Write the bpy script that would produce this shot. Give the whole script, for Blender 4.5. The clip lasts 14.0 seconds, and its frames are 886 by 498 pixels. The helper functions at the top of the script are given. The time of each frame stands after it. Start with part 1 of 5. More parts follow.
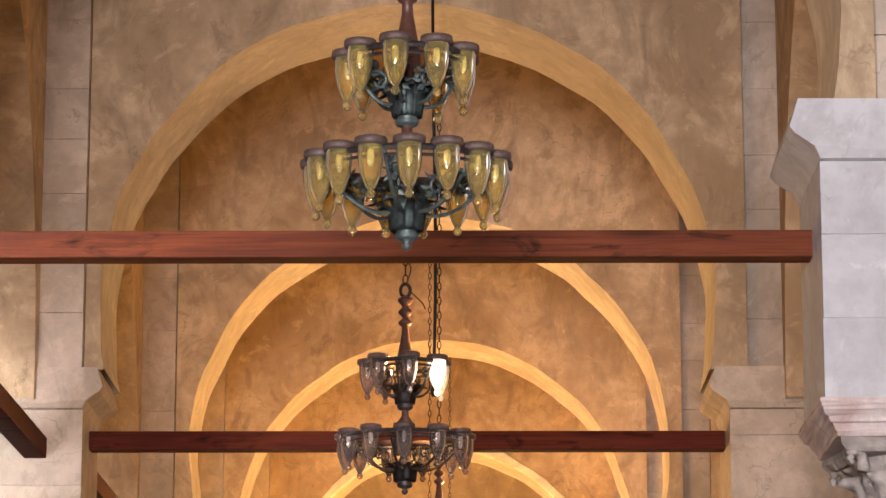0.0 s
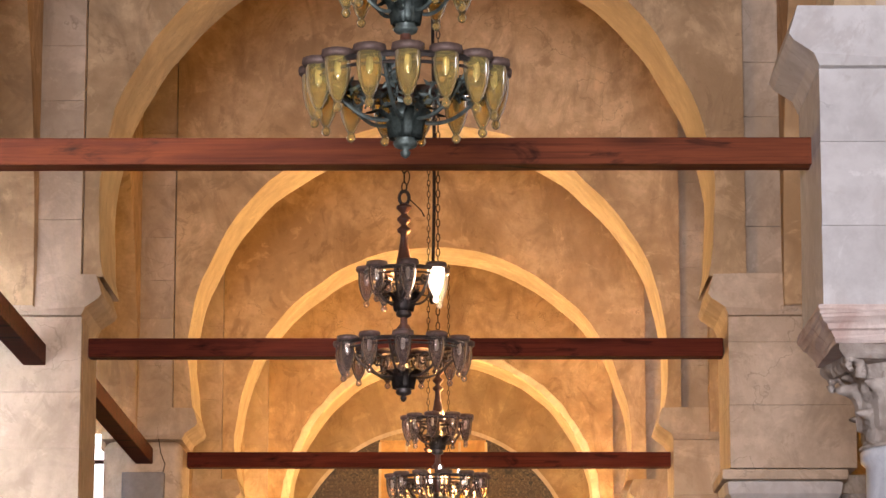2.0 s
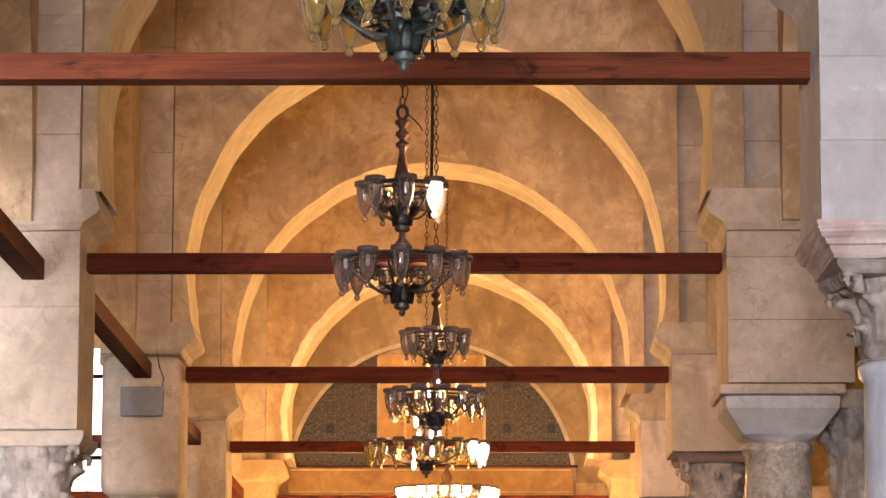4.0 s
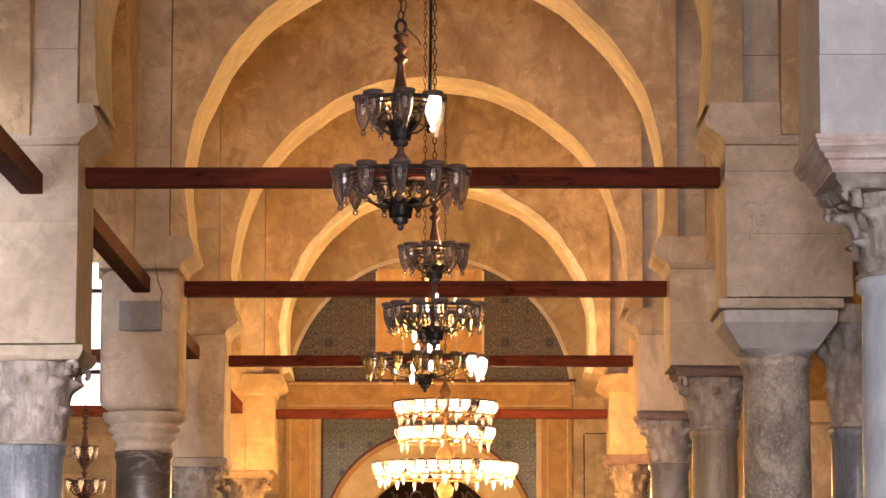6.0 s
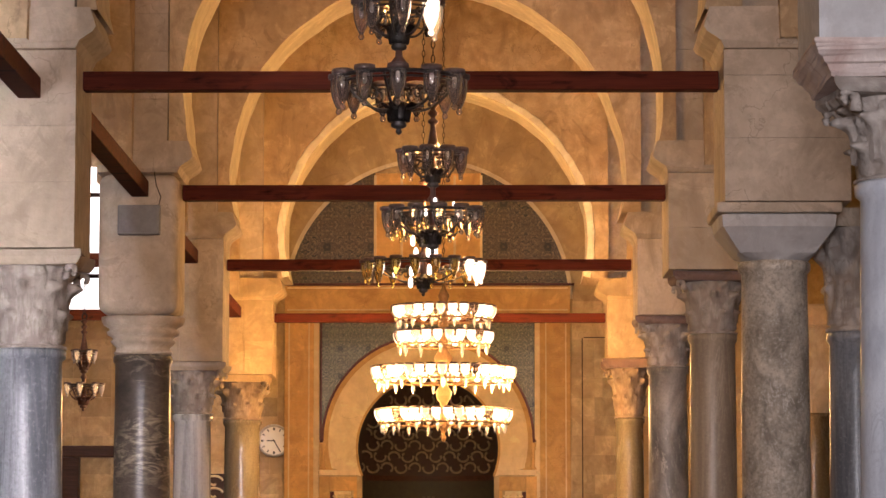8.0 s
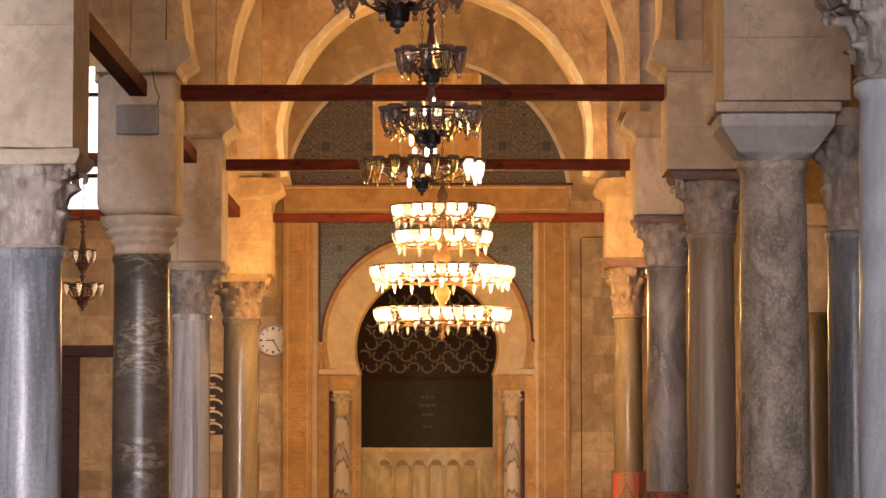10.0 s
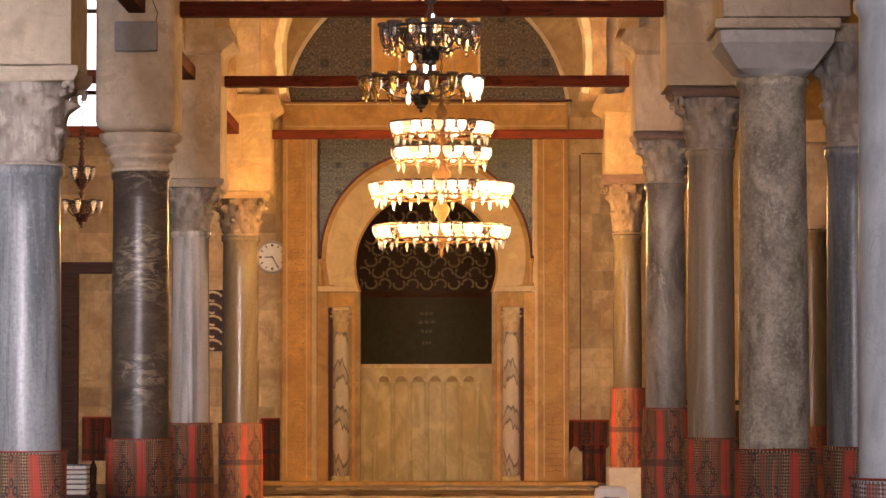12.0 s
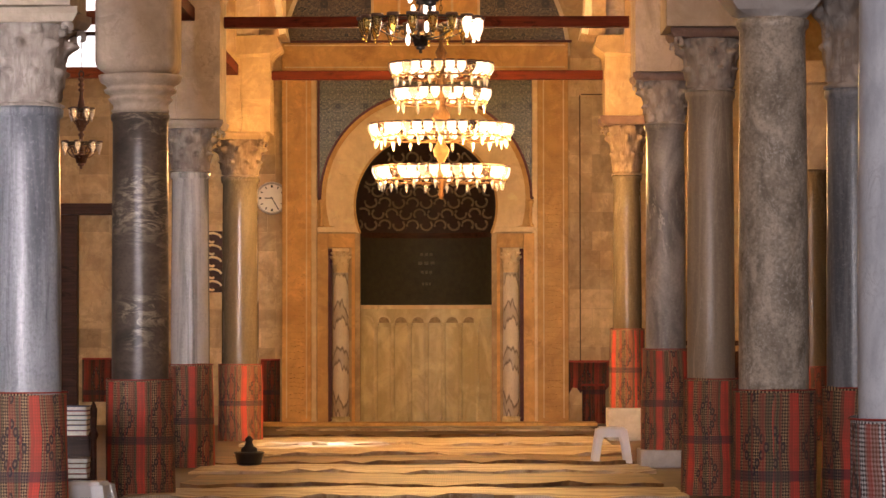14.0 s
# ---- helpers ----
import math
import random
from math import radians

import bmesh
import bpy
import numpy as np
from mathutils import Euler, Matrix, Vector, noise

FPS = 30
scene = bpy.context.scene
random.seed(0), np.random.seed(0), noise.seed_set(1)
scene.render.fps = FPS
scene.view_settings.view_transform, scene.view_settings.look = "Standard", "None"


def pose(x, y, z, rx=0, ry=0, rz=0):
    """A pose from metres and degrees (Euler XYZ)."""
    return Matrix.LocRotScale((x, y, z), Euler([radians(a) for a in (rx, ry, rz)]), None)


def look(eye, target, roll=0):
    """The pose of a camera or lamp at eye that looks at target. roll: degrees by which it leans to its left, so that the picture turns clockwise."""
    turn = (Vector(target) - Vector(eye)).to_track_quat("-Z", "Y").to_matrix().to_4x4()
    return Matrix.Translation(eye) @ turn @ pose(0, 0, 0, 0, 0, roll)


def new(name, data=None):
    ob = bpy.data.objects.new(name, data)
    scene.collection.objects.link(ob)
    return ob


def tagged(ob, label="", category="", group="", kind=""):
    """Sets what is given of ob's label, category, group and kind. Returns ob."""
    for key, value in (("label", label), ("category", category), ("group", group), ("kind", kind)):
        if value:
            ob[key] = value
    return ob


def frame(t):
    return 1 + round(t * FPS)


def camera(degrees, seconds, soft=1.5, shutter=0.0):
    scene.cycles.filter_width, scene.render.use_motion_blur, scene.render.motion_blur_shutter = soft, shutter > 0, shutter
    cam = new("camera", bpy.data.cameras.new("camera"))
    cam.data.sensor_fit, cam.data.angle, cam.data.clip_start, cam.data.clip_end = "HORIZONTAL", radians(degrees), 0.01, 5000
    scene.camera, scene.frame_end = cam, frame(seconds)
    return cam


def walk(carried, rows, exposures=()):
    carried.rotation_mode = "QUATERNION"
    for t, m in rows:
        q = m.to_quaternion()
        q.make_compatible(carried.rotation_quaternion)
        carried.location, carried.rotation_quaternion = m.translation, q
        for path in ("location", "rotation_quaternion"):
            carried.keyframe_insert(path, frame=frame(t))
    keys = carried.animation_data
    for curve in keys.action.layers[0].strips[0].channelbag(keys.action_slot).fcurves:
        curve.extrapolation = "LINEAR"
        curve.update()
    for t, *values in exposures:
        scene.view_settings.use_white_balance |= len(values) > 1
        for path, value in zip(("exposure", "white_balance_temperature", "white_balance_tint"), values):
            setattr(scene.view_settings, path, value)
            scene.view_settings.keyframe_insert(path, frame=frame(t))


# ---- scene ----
cam = camera(16.23, 14.0)
PATH = [
    (0.0, 0.40, 0.0, 1.50, 102.499, -0.020, 0.500),
    (0.5, 0.40, 0.0, 1.50, 102.113, -0.024, 0.494),
    (1.0, 0.40, 0.0, 1.50, 101.711, -0.027, 0.488),
    (1.5, 0.40, 0.0, 1.50, 101.362, -0.030, 0.481),
    (2.0, 0.40, 0.0, 1.50, 100.790, -0.032, 0.474),
    (2.5, 0.40, 0.0, 1.50, 100.379, -0.034, 0.467),
    (3.0, 0.40, 0.0, 1.50, 99.996, -0.034, 0.459),
    (5.5, 0.40, 0.0, 1.50, 98.035, -0.031, 0.422),
    (6.0, 0.40, 0.0, 1.50, 97.639, -0.029, 0.415),
    (6.5, 0.40, 0.0, 1.50, 97.229, -0.026, 0.407),
    (7.0, 0.40, 0.0, 1.50, 96.689, -0.022, 0.400),
    (7.5, 0.40, 0.0, 1.50, 96.284, -0.018, 0.394),
    (8.0, 0.40, 0.0, 1.50, 95.870, -0.013, 0.387),
    (8.5, 0.40, 0.0, 1.50, 95.385, -0.008, 0.381),
    (9.0, 0.40, 0.0, 1.50, 94.891, -0.003, 0.375),
    (11.5, 0.40, 0.0, 1.50, 92.843, 0.035, 0.354),
    (12.0, 0.40, 0.0, 1.50, 92.484, 0.044, 0.351),
    (12.5, 0.40, 0.0, 1.50, 92.283, 0.053, 0.349),
    (13.0, 0.40, 0.0, 1.50, 91.957, 0.064, 0.348),
    (13.5, 0.40, 0.0, 1.50, 91.631, 0.074, 0.347),
    (14.0, 0.40, 0.0, 1.50, 91.396, 0.086, 0.348),
]
walk(cam, [(t, pose(x, y, z, rx, ry, rz)) for t, x, y, z, rx, ry, rz in PATH],
     exposures=[(0.0, 1.93, 6600, 22), (3.0, 1.83, 6600, 22), (6.5, 1.44, 6600, 22), (9.0, 1.12, 6650, 23), (14.0, 1.05, 6900, 25)])

# ---------------------------------------------------------------- world and light
world = bpy.data.worlds.new("world")
scene.world = world
world.use_nodes = True
sky = world.node_tree.nodes.new("ShaderNodeTexSky")
sky.sky_type, sky.sun_disc, sky.sun_elevation, sky.sun_rotation = "NISHITA", False, radians(30), radians(256)
world.node_tree.links.new(sky.outputs[0], world.node_tree.nodes["Background"].inputs[0])
world.node_tree.nodes["Background"].inputs[1].default_value = 0.05
sun_data = bpy.data.lights.new("sun", "SUN")
sun_data.energy, sun_data.angle, sun_data.color = 5.0, radians(0.5), (1.0, 0.95, 0.86)
sun = new("sun", sun_data)
sun.matrix_world = look((-10.0, -2.5, 6.0), (0, 0, 0))


def area_lamp(name, eye, target, sx, sy, watts, colour, spread=180):
    d = bpy.data.lights.new(name, "AREA")
    d.shape, d.size, d.size_y, d.energy, d.color = "RECTANGLE", sx, sy, watts, colour
    d.spread = radians(spread)
    ob = new(name, d)
    ob.matrix_world = look(eye, target)
    return ob


def bulb(name, x, y, z, watts, colour, radius):
    d = bpy.data.lights.new(name, "POINT")
    d.energy, d.color, d.shadow_soft_size = watts, colour, radius
    ob = new(name, d)
    ob.location = (x, y, z)
    return ob


WARM = (1.0, 0.57, 0.18)
# daylight through the open doorway behind
area_lamp("doorway_light", (-0.4, -2.6, 2.9), (-1.0, 20, 4.0), 2.2, 3.0, 690, (0.93, 0.96, 1.0))
# unseen narrow lamp added in the west aisle to brighten the left piers
area_lamp("aisle_fill_light", (-4.7, -2.6, 2.6), (-3.0, 24, 3.2), 2.0, 4.2, 52, (0.95, 0.97, 1.0), 26)
# unseen orange fill added under the ceiling to brighten the niche wall
area_lamp("niche_fill_light", (0.0, 43.0, 10.3), (-0.1, 46.6, 3.0), 2.6, 2.2, 55, (1.0, 0.64, 0.29))
# fill lamp added at the unseen opening of the east wall
area_lamp("side_fill_light", (11.6, 12, 6.2), (2, 16, 4.0), 3.0, 2.4, 20, (0.90, 0.95, 1.0))
# lit chandeliers
for a in (0.8, 2.4, 3.9, 5.5):
    bulb("chandelier_light", 0.15 + 0.95 * math.cos(a), 37.8 + 0.95 * math.sin(a), 3.65, 160, WARM, 0.35)
bulb("chandelier_light", 0.15, 30.0, 4.95, 135, WARM, 0.30)
# added lamp beside the unlit third chandelier, to warm the arch behind it
bulb("chandelier_light", 0.36, 23.62, 4.70, 70, WARM, 0.05)
bulb("chandelier_light", 0.27, 17.55, 4.72, 30, WARM, 0.04)

# ---------------------------------------------------------------- materials
def material(name):
    m = bpy.data.materials.new(name)
    m.use_nodes = True
    nt = m.node_tree
    return m, nt, nt.nodes["Principled BSDF"]


def N(nt, kind, **values):
    n = nt.nodes.new(kind)
    for k, v in values.items():
        n.inputs[k.replace("_", " ")].default_value = v
    return n


def ramp(nt, fac, stops):
    r = nt.nodes.new("ShaderNodeValToRGB")
    while len(r.color_ramp.elements) < len(stops):
        r.color_ramp.elements.new(0.5)
    for e, (p, c) in zip(r.color_ramp.elements, stops):
        e.position, e.color = p, (*c, 1)
    nt.links.new(fac, r.inputs[0])
    return r.outputs[0]


def coords(nt, scale=(1, 1, 1), kind="Object"):
    tc = nt.nodes.new("ShaderNodeTexCoord")
    mp = N(nt, "ShaderNodeMapping", Scale=scale)
    nt.links.new(tc.outputs[kind], mp.inputs[0])
    return mp.outputs[0]


def world_coords(nt, scale=(1, 1, 1)):
    g = nt.nodes.new("ShaderNodeNewGeometry")
    mp = N(nt, "ShaderNodeMapping", Scale=scale)
    nt.links.new(g.outputs["Position"], mp.inputs[0])
    return mp.outputs[0]


def noise_tex(nt, vec, scale, detail=4.0, rough=0.55, distort=0.0):
    n = N(nt, "ShaderNodeTexNoise", Scale=scale, Detail=detail, Roughness=rough, Distortion=distort)
    nt.links.new(vec, n.inputs["Vector"])
    return n.outputs["Fac"]


def mix(nt, fac, a, b, mode="MIX"):
    m = nt.nodes.new("ShaderNodeMix")
    m.data_type, m.blend_type = "RGBA", mode
    for sock, v in ((m.inputs[0], fac), (m.inputs[6], a), (m.inputs[7], b)):
        if isinstance(v, bpy.types.NodeSocket):
            nt.links.new(v, sock)
        elif isinstance(v, (int, float)):
            sock.default_value = v
        else:
            sock.default_value = (*v, 1)
    return m.outputs[2]


def calc(nt, op, a, b=0.0, c=0.0):
    m = nt.nodes.new("ShaderNodeMath")
    m.operation = op
    for sock, v in zip(m.inputs, (a, b, c)):
        if isinstance(v, bpy.types.NodeSocket):
            nt.links.new(v, sock)
        else:
            sock.default_value = v
    return m.outputs[0]


def bump(nt, bsdf, height, strength, distance=0.01):
    b = N(nt, "ShaderNodeBump", Strength=strength, Distance=distance)
    nt.links.new(height, b.inputs["Height"])
    nt.links.new(b.outputs[0], bsdf.inputs["Normal"])


def stone(name, light, dark, stain, rough=0.85, grain=60.0, piece=0.12, carved=False):
    """Limestone or old plaster: broad blotches, drips and fine grain."""
    m, nt, b = material(name)
    v = world_coords(nt)
    broad = noise_tex(nt, v, 0.9, 6, 0.62, 0.6)
    fine = noise_tex(nt, v, grain, 3, 0.6)
    mid = noise_tex(nt, v, 7.0, 5, 0.65)
    drip = noise_tex(nt, world_coords(nt, (1.3, 1.3, 0.7)), 1.7, 7, 0.68, 1.2)
    c = ramp(nt, broad, [(0.38, dark), (0.58, light)])
    patch = noise_tex(nt, v, 2.6, 7, 0.7, 0.9)
    c = mix(nt, ramp(nt, patch, [(0.555, (0, 0, 0)), (0.60, (0.42, 0.42, 0.42)), (0.68, (0.55, 0.55, 0.55))]), c, [min(0.9, k * 1.22) for k in light])
    c = mix(nt, ramp(nt, patch, [(0.30, (0.5, 0.5, 0.5)), (0.385, (0.38, 0.38, 0.38)), (0.425, (0, 0, 0))]), c, stain)
    c = mix(nt, ramp(nt, drip, [(0.50, (0, 0, 0)), (0.72, (0.75, 0.75, 0.75))]), c, stain)
    crack = N(nt, "ShaderNodeTexVoronoi", Scale=0.8)
    crack.feature = "DISTANCE_TO_EDGE"
    warp = nt.nodes.new("ShaderNodeVectorMath")
    warp.operation = "ADD"
    wn = N(nt, "ShaderNodeTexNoise", Scale=2.5, Detail=5.0)
    nt.links.new(v, wn.inputs["Vector"])
    nt.links.new(v, warp.inputs[0])
    nt.links.new(wn.outputs["Color"], warp.inputs[1])
    nt.links.new(warp.outputs[0], crack.inputs["Vector"])
    thin = calc(nt, "MULTIPLY", calc(nt, "LESS_THAN", crack.outputs["Distance"], 0.004), calc(nt, "GREATER_THAN", broad, 0.53))
    c = mix(nt, calc(nt, "MULTIPLY", thin, 0.32), c, [k * 0.5 for k in stain])
    c = mix(nt, ramp(nt, mid, [(0.35, (0.55, 0.55, 0.55)), (0.58, (0, 0, 0))]), c, [k * 0.85 for k in dark])
    info = nt.nodes.new("ShaderNodeObjectInfo")
    k = calc(nt, "ADD", calc(nt, "MULTIPLY", info.outputs["Random"], 2 * piece), 1 - piece)
    comb = nt.nodes.new("ShaderNodeCombineColor")
    for i in range(3):
        nt.links.new(k, comb.inputs[i])
    c = mix(nt, 1.0, c, comb.outputs[0], "MULTIPLY")
    nt.links.new(c, b.inputs["Base Color"])
    b.inputs["Roughness"].default_value = rough
    h = calc(nt, "ADD", calc(nt, "MULTIPLY", mid, 1.0), calc(nt, "MULTIPLY", fine, 0.35))
    if carved:
        w = N(nt, "ShaderNodeTexVoronoi", Scale=13.0, Randomness=0.85)
        w.feature = "SMOOTH_F1"
        w.inputs["Smoothness"].default_value = 0.35
        nt.links.new(coords(nt, (1, 1, 0.6)), w.inputs["Vector"])
        pit = calc(nt, "MULTIPLY", w.outputs["Distance"], -1.0)
        h = calc(nt, "ADD", h, calc(nt, "MULTIPLY", pit, 1.6))
        # stain colour mixed into the hollows, for both dirt and shade in the carving
        dirt_shade = ramp(nt, w.outputs["Distance"], [(0.42, (0, 0, 0)), (0.62, (0.5, 0.5, 0.5))])
        nt.links.new(mix(nt, dirt_shade, c, stain), b.inputs["Base Color"])
        bump(nt, b, h, 0.7, 0.018)
        return m
    bump(nt, b, h, 0.5, 0.012)
    return m


def marble(name, light, dark, vein, scale=2.2, contrast=(0.40, 0.62), rough=0.3, stretch=(1, 1, 0.35), speck=0.2, veins=0.45, relief=0.15, shine=0.32):
    """Polished stone: cloudy patches, sparse veins and fine speckle."""
    m, nt, b = material(name)
    v = coords(nt, stretch)
    n1 = noise_tex(nt, v, scale, 7, 0.6, 0.8)
    n2 = noise_tex(nt, v, scale * 1.7, 5, 0.62, 1.4)
    n3 = noise_tex(nt, v, scale * 0.8, 3, 0.5)
    c = ramp(nt, n1, [(contrast[0], dark), (contrast[1], light)])
    line = ramp(nt, n2, [(0.475, (0, 0, 0)), (0.50, (1, 1, 1)), (0.525, (0, 0, 0))])
    where = ramp(nt, n3, [(0.48, (0, 0, 0)), (0.62, (veins, veins, veins))])
    c = mix(nt, mix(nt, 1.0, line, where, "MULTIPLY"), c, vein)
    fine = noise_tex(nt, world_coords(nt), 38, 5, 0.7)
    c = mix(nt, ramp(nt, fine, [(0.36, (speck, speck, speck)), (0.5, (0, 0, 0))]), c, [k * 0.6 for k in dark])
    c = mix(nt, ramp(nt, fine, [(0.55, (0, 0, 0)), (0.68, (speck, speck, speck))]), c, vein)
    nt.links.new(c, b.inputs["Base Color"])
    nt.links.new(ramp(nt, n2, [(0.3, (rough, rough, rough)), (0.8, (rough * 1.7, rough * 1.7, rough * 1.7))]), b.inputs["Roughness"])
    b.inputs["Specular IOR Level"].default_value = shine
    bump(nt, b, calc(nt, "ADD", n2, fine), relief, 0.008 if relief < 0.3 else 0.03)
    return m


def swirled(name, light, dark, vein, scale, distort, stretch, rough, mask, patchy=False):
    """Polished breccia: clouded ground crossed by bent bands that fade in and out."""
    m, nt, b = material(name)
    v = coords(nt, stretch)
    if patchy:
        band = noise_tex(nt, coords(nt, (1.2, 1.2, 3.2)), scale, 7, 0.66, distort)
    else:
        w = N(nt, "ShaderNodeTexWave", Scale=scale, Distortion=distort, Detail=3.5, Detail_Scale=1.3, Detail_Roughness=0.6)
        w.bands_direction = "Z"
        nt.links.new(v, w.inputs["Vector"])
        band = calc(nt, "MULTIPLY", w.outputs["Fac"], 0.78)
    cloud = noise_tex(nt, v, 2.2, 6, 0.62, 0.7)
    where = noise_tex(nt, v, 1.1, 3, 0.5)
    c = ramp(nt, cloud, [(0.36, dark), (0.64, light)])
    line = ramp(nt, band, [(0.47, (0, 0, 0)), (0.60, (1, 1, 1)), (0.73, (0.3, 0.3, 0.3))])
    spot = ramp(nt, where, [(mask[0], (0.04, 0.04, 0.04)), (mask[1], (0.9, 0.9, 0.9))])
    c = mix(nt, mix(nt, 1.0, line, spot, "MULTIPLY"), c, vein)
    fine = noise_tex(nt, v, 30, 4, 0.7)
    c = mix(nt, ramp(nt, fine, [(0.38, (0.3, 0.3, 0.3)), (0.5, (0, 0, 0))]), c, [k * 0.5 for k in dark])
    nt.links.new(c, b.inputs["Base Color"])
    b.inputs["Roughness"].default_value = rough
    b.inputs["Specular IOR Level"].default_value = 0.4
    bump(nt, b, cloud, 0.08, 0.006)
    return m


def wood(name, light, dark, rough=0.5, axis=(0.6, 9, 9)):
    m, nt, b = material(name)
    v = coords(nt, axis)
    n1 = noise_tex(nt, v, 2.5, 6, 0.6, 0.8)
    knots = N(nt, "ShaderNodeTexVoronoi", Scale=1.0)
    nt.links.new(coords(nt, (axis[0] * 1.4, axis[1] * 0.45, axis[2] * 0.45)), knots.inputs["Vector"])
    c = ramp(nt, n1, [(0.3, dark), (0.7, light)])
    streak = noise_tex(nt, coords(nt, (axis[0] * 0.7, axis[1] * 3, axis[2] * 3)), 3.0, 4, 0.6)
    c = mix(nt, ramp(nt, streak, [(0.34, (0.55, 0.55, 0.55)), (0.5, (0, 0, 0))]), c, [d * 0.55 for d in dark])
    blot = noise_tex(nt, coords(nt, (axis[0] * 3.6, axis[1] * 0.75, axis[2] * 0.75)), 1.0, 5, 0.6, 0.9)
    c = mix(nt, ramp(nt, blot, [(0.60, (0, 0, 0)), (0.70, (0.9, 0.9, 0.9))]), c, [d * 0.22 for d in dark])
    c = mix(nt, ramp(nt, knots.outputs["Distance"], [(0.05, (0.85, 0.85, 0.85)), (0.2, (0, 0, 0))]), c, [d * 0.3 for d in dark])
    nt.links.new(c, b.inputs["Base Color"])
    b.inputs["Roughness"].default_value = rough
    bump(nt, b, n1, 0.25, 0.006)
    b.inputs["Specular IOR Level"].default_value = 0.14
    return m


def plain(name, colour, rough=0.5, metal=0.0, grain=30.0, amount=0.35, emit=0.0):
    m, nt, b = material(name)
    n = noise_tex(nt, world_coords(nt), grain, 5, 0.6)
    c = ramp(nt, n, [(0.3, [k * (1 - amount) for k in colour]), (0.7, [min(1, k * (1 + amount * 0.4)) for k in colour])])
    nt.links.new(c, b.inputs["Base Color"])
    b.inputs["Roughness"].default_value, b.inputs["Metallic"].default_value = rough, metal
    if emit:
        b.inputs["Emission Color"].default_value = (*colour, 1)
        b.inputs["Emission Strength"].default_value = emit
    bump(nt, b, n, 0.15, 0.004)
    return m


def glass(name, colour, rough=0.06, emit=0.0, emit_colour=(1, 0.7, 0.35), weight=0.8):
    m, nt, b = material(name)
    n = noise_tex(nt, coords(nt), 18, 4, 0.6)
    c = ramp(nt, n, [(0.3, [k * 0.75 for k in colour]), (0.7, colour)])
    nt.links.new(c, b.inputs["Base Color"])
    b.inputs["Roughness"].default_value = rough
    b.inputs["Transmission Weight"].default_value = weight
    b.inputs["IOR"].default_value = 1.3
    b.inputs["Emission Color"].default_value = (*emit_colour, 1)
    b.inputs["Emission Strength"].default_value = emit
    return m


STONE = stone("grey_beige_limestone", (0.56, 0.46, 0.36), (0.43, 0.34, 0.25), (0.29, 0.22, 0.155), piece=0.07)
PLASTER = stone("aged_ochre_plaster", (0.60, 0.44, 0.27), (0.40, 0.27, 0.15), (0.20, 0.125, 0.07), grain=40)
# paler than PLASTER to carry the lamplight on arch undersides and edges
SOFFIT = stone("pale_lit_plaster", (0.74, 0.64, 0.47), (0.60, 0.50, 0.35), (0.46, 0.36, 0.24), grain=50)
LIT_EDGE = stone("pale_lit_edging", (0.86, 0.78, 0.60), (0.76, 0.66, 0.48), (0.56, 0.45, 0.30), grain=50)
WHITESTONE = stone("whitewashed_stone", (0.56, 0.55, 0.54), (0.45, 0.43, 0.42), (0.38, 0.34, 0.32))
QIBLA = stone("ochre_wall_block", (0.60, 0.45, 0.25), (0.42, 0.29, 0.15), (0.28, 0.18, 0.09), piece=0.24)
VOUSSOIR = stone("ochre_arch_stone", (0.54, 0.40, 0.22), (0.41, 0.285, 0.15), (0.28, 0.18, 0.09), piece=0.07)
STUCCO = stone("carved_ochre_stucco", (0.74, 0.455, 0.175), (0.62, 0.36, 0.13), (0.40, 0.205, 0.075), grain=90)
CREAM = stone("cream_plaster", (0.86, 0.69, 0.42), (0.78, 0.60, 0.34), (0.62, 0.45, 0.24), grain=30)
CAPSTONE = stone("carved_marble_capital", (0.52, 0.46, 0.41), (0.37, 0.315, 0.27), (0.22, 0.17, 0.14), grain=80, carved=True)
# darker copy of CAPSTONE, the last bay's dimness put into its colour
CAPDIM = stone("dim_carved_capital_stone", (0.36, 0.275, 0.19), (0.25, 0.18, 0.12), (0.15, 0.10, 0.065), grain=80, carved=True)
BLOCKSTONE = stone("plain_dressed_capital_stone", (0.46, 0.40, 0.345), (0.33, 0.275, 0.225), (0.22, 0.17, 0.135), grain=70)
REDSTONE = stone("red_stained_abacus", (0.30, 0.20, 0.16), (0.18, 0.11, 0.09), (0.10, 0.06, 0.05))
REDIMPOST = stone("pink_stained_stone", (0.64, 0.55, 0.50), (0.52, 0.40, 0.36), (0.36, 0.21, 0.17))
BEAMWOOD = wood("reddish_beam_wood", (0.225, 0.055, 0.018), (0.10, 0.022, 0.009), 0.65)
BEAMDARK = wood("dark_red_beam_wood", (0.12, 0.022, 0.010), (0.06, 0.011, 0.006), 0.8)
DARKWOOD = wood("dark_stained_wood", (0.075, 0.03, 0.018), (0.03, 0.012, 0.008), 0.45)
BRONZE = plain("dark_patinated_bronze", (0.075, 0.065, 0.06), 0.42, 0.7, 40, 0.5)
VERDI = plain("verdigris_bronze", (0.10, 0.13, 0.12), 0.5, 0.55, 50, 0.5)
TURNED = plain("turned_brown_wood", (0.09, 0.035, 0.022), 0.4, 0.0, 40, 0.4)
RIM = plain("dusty_bronze_rim", (0.13, 0.085, 0.07), 0.6, 0.35, 60, 0.4)
IRON = plain("black_iron", (0.03, 0.026, 0.024), 0.5, 0.8, 60, 0.4)
AMBER = glass("amber_glass", (1.0, 0.82, 0.36), 0.05, weight=0.90)
CLEAR = glass("smoky_clear_glass", (0.72, 0.62, 0.56), 0.04, weight=0.93)
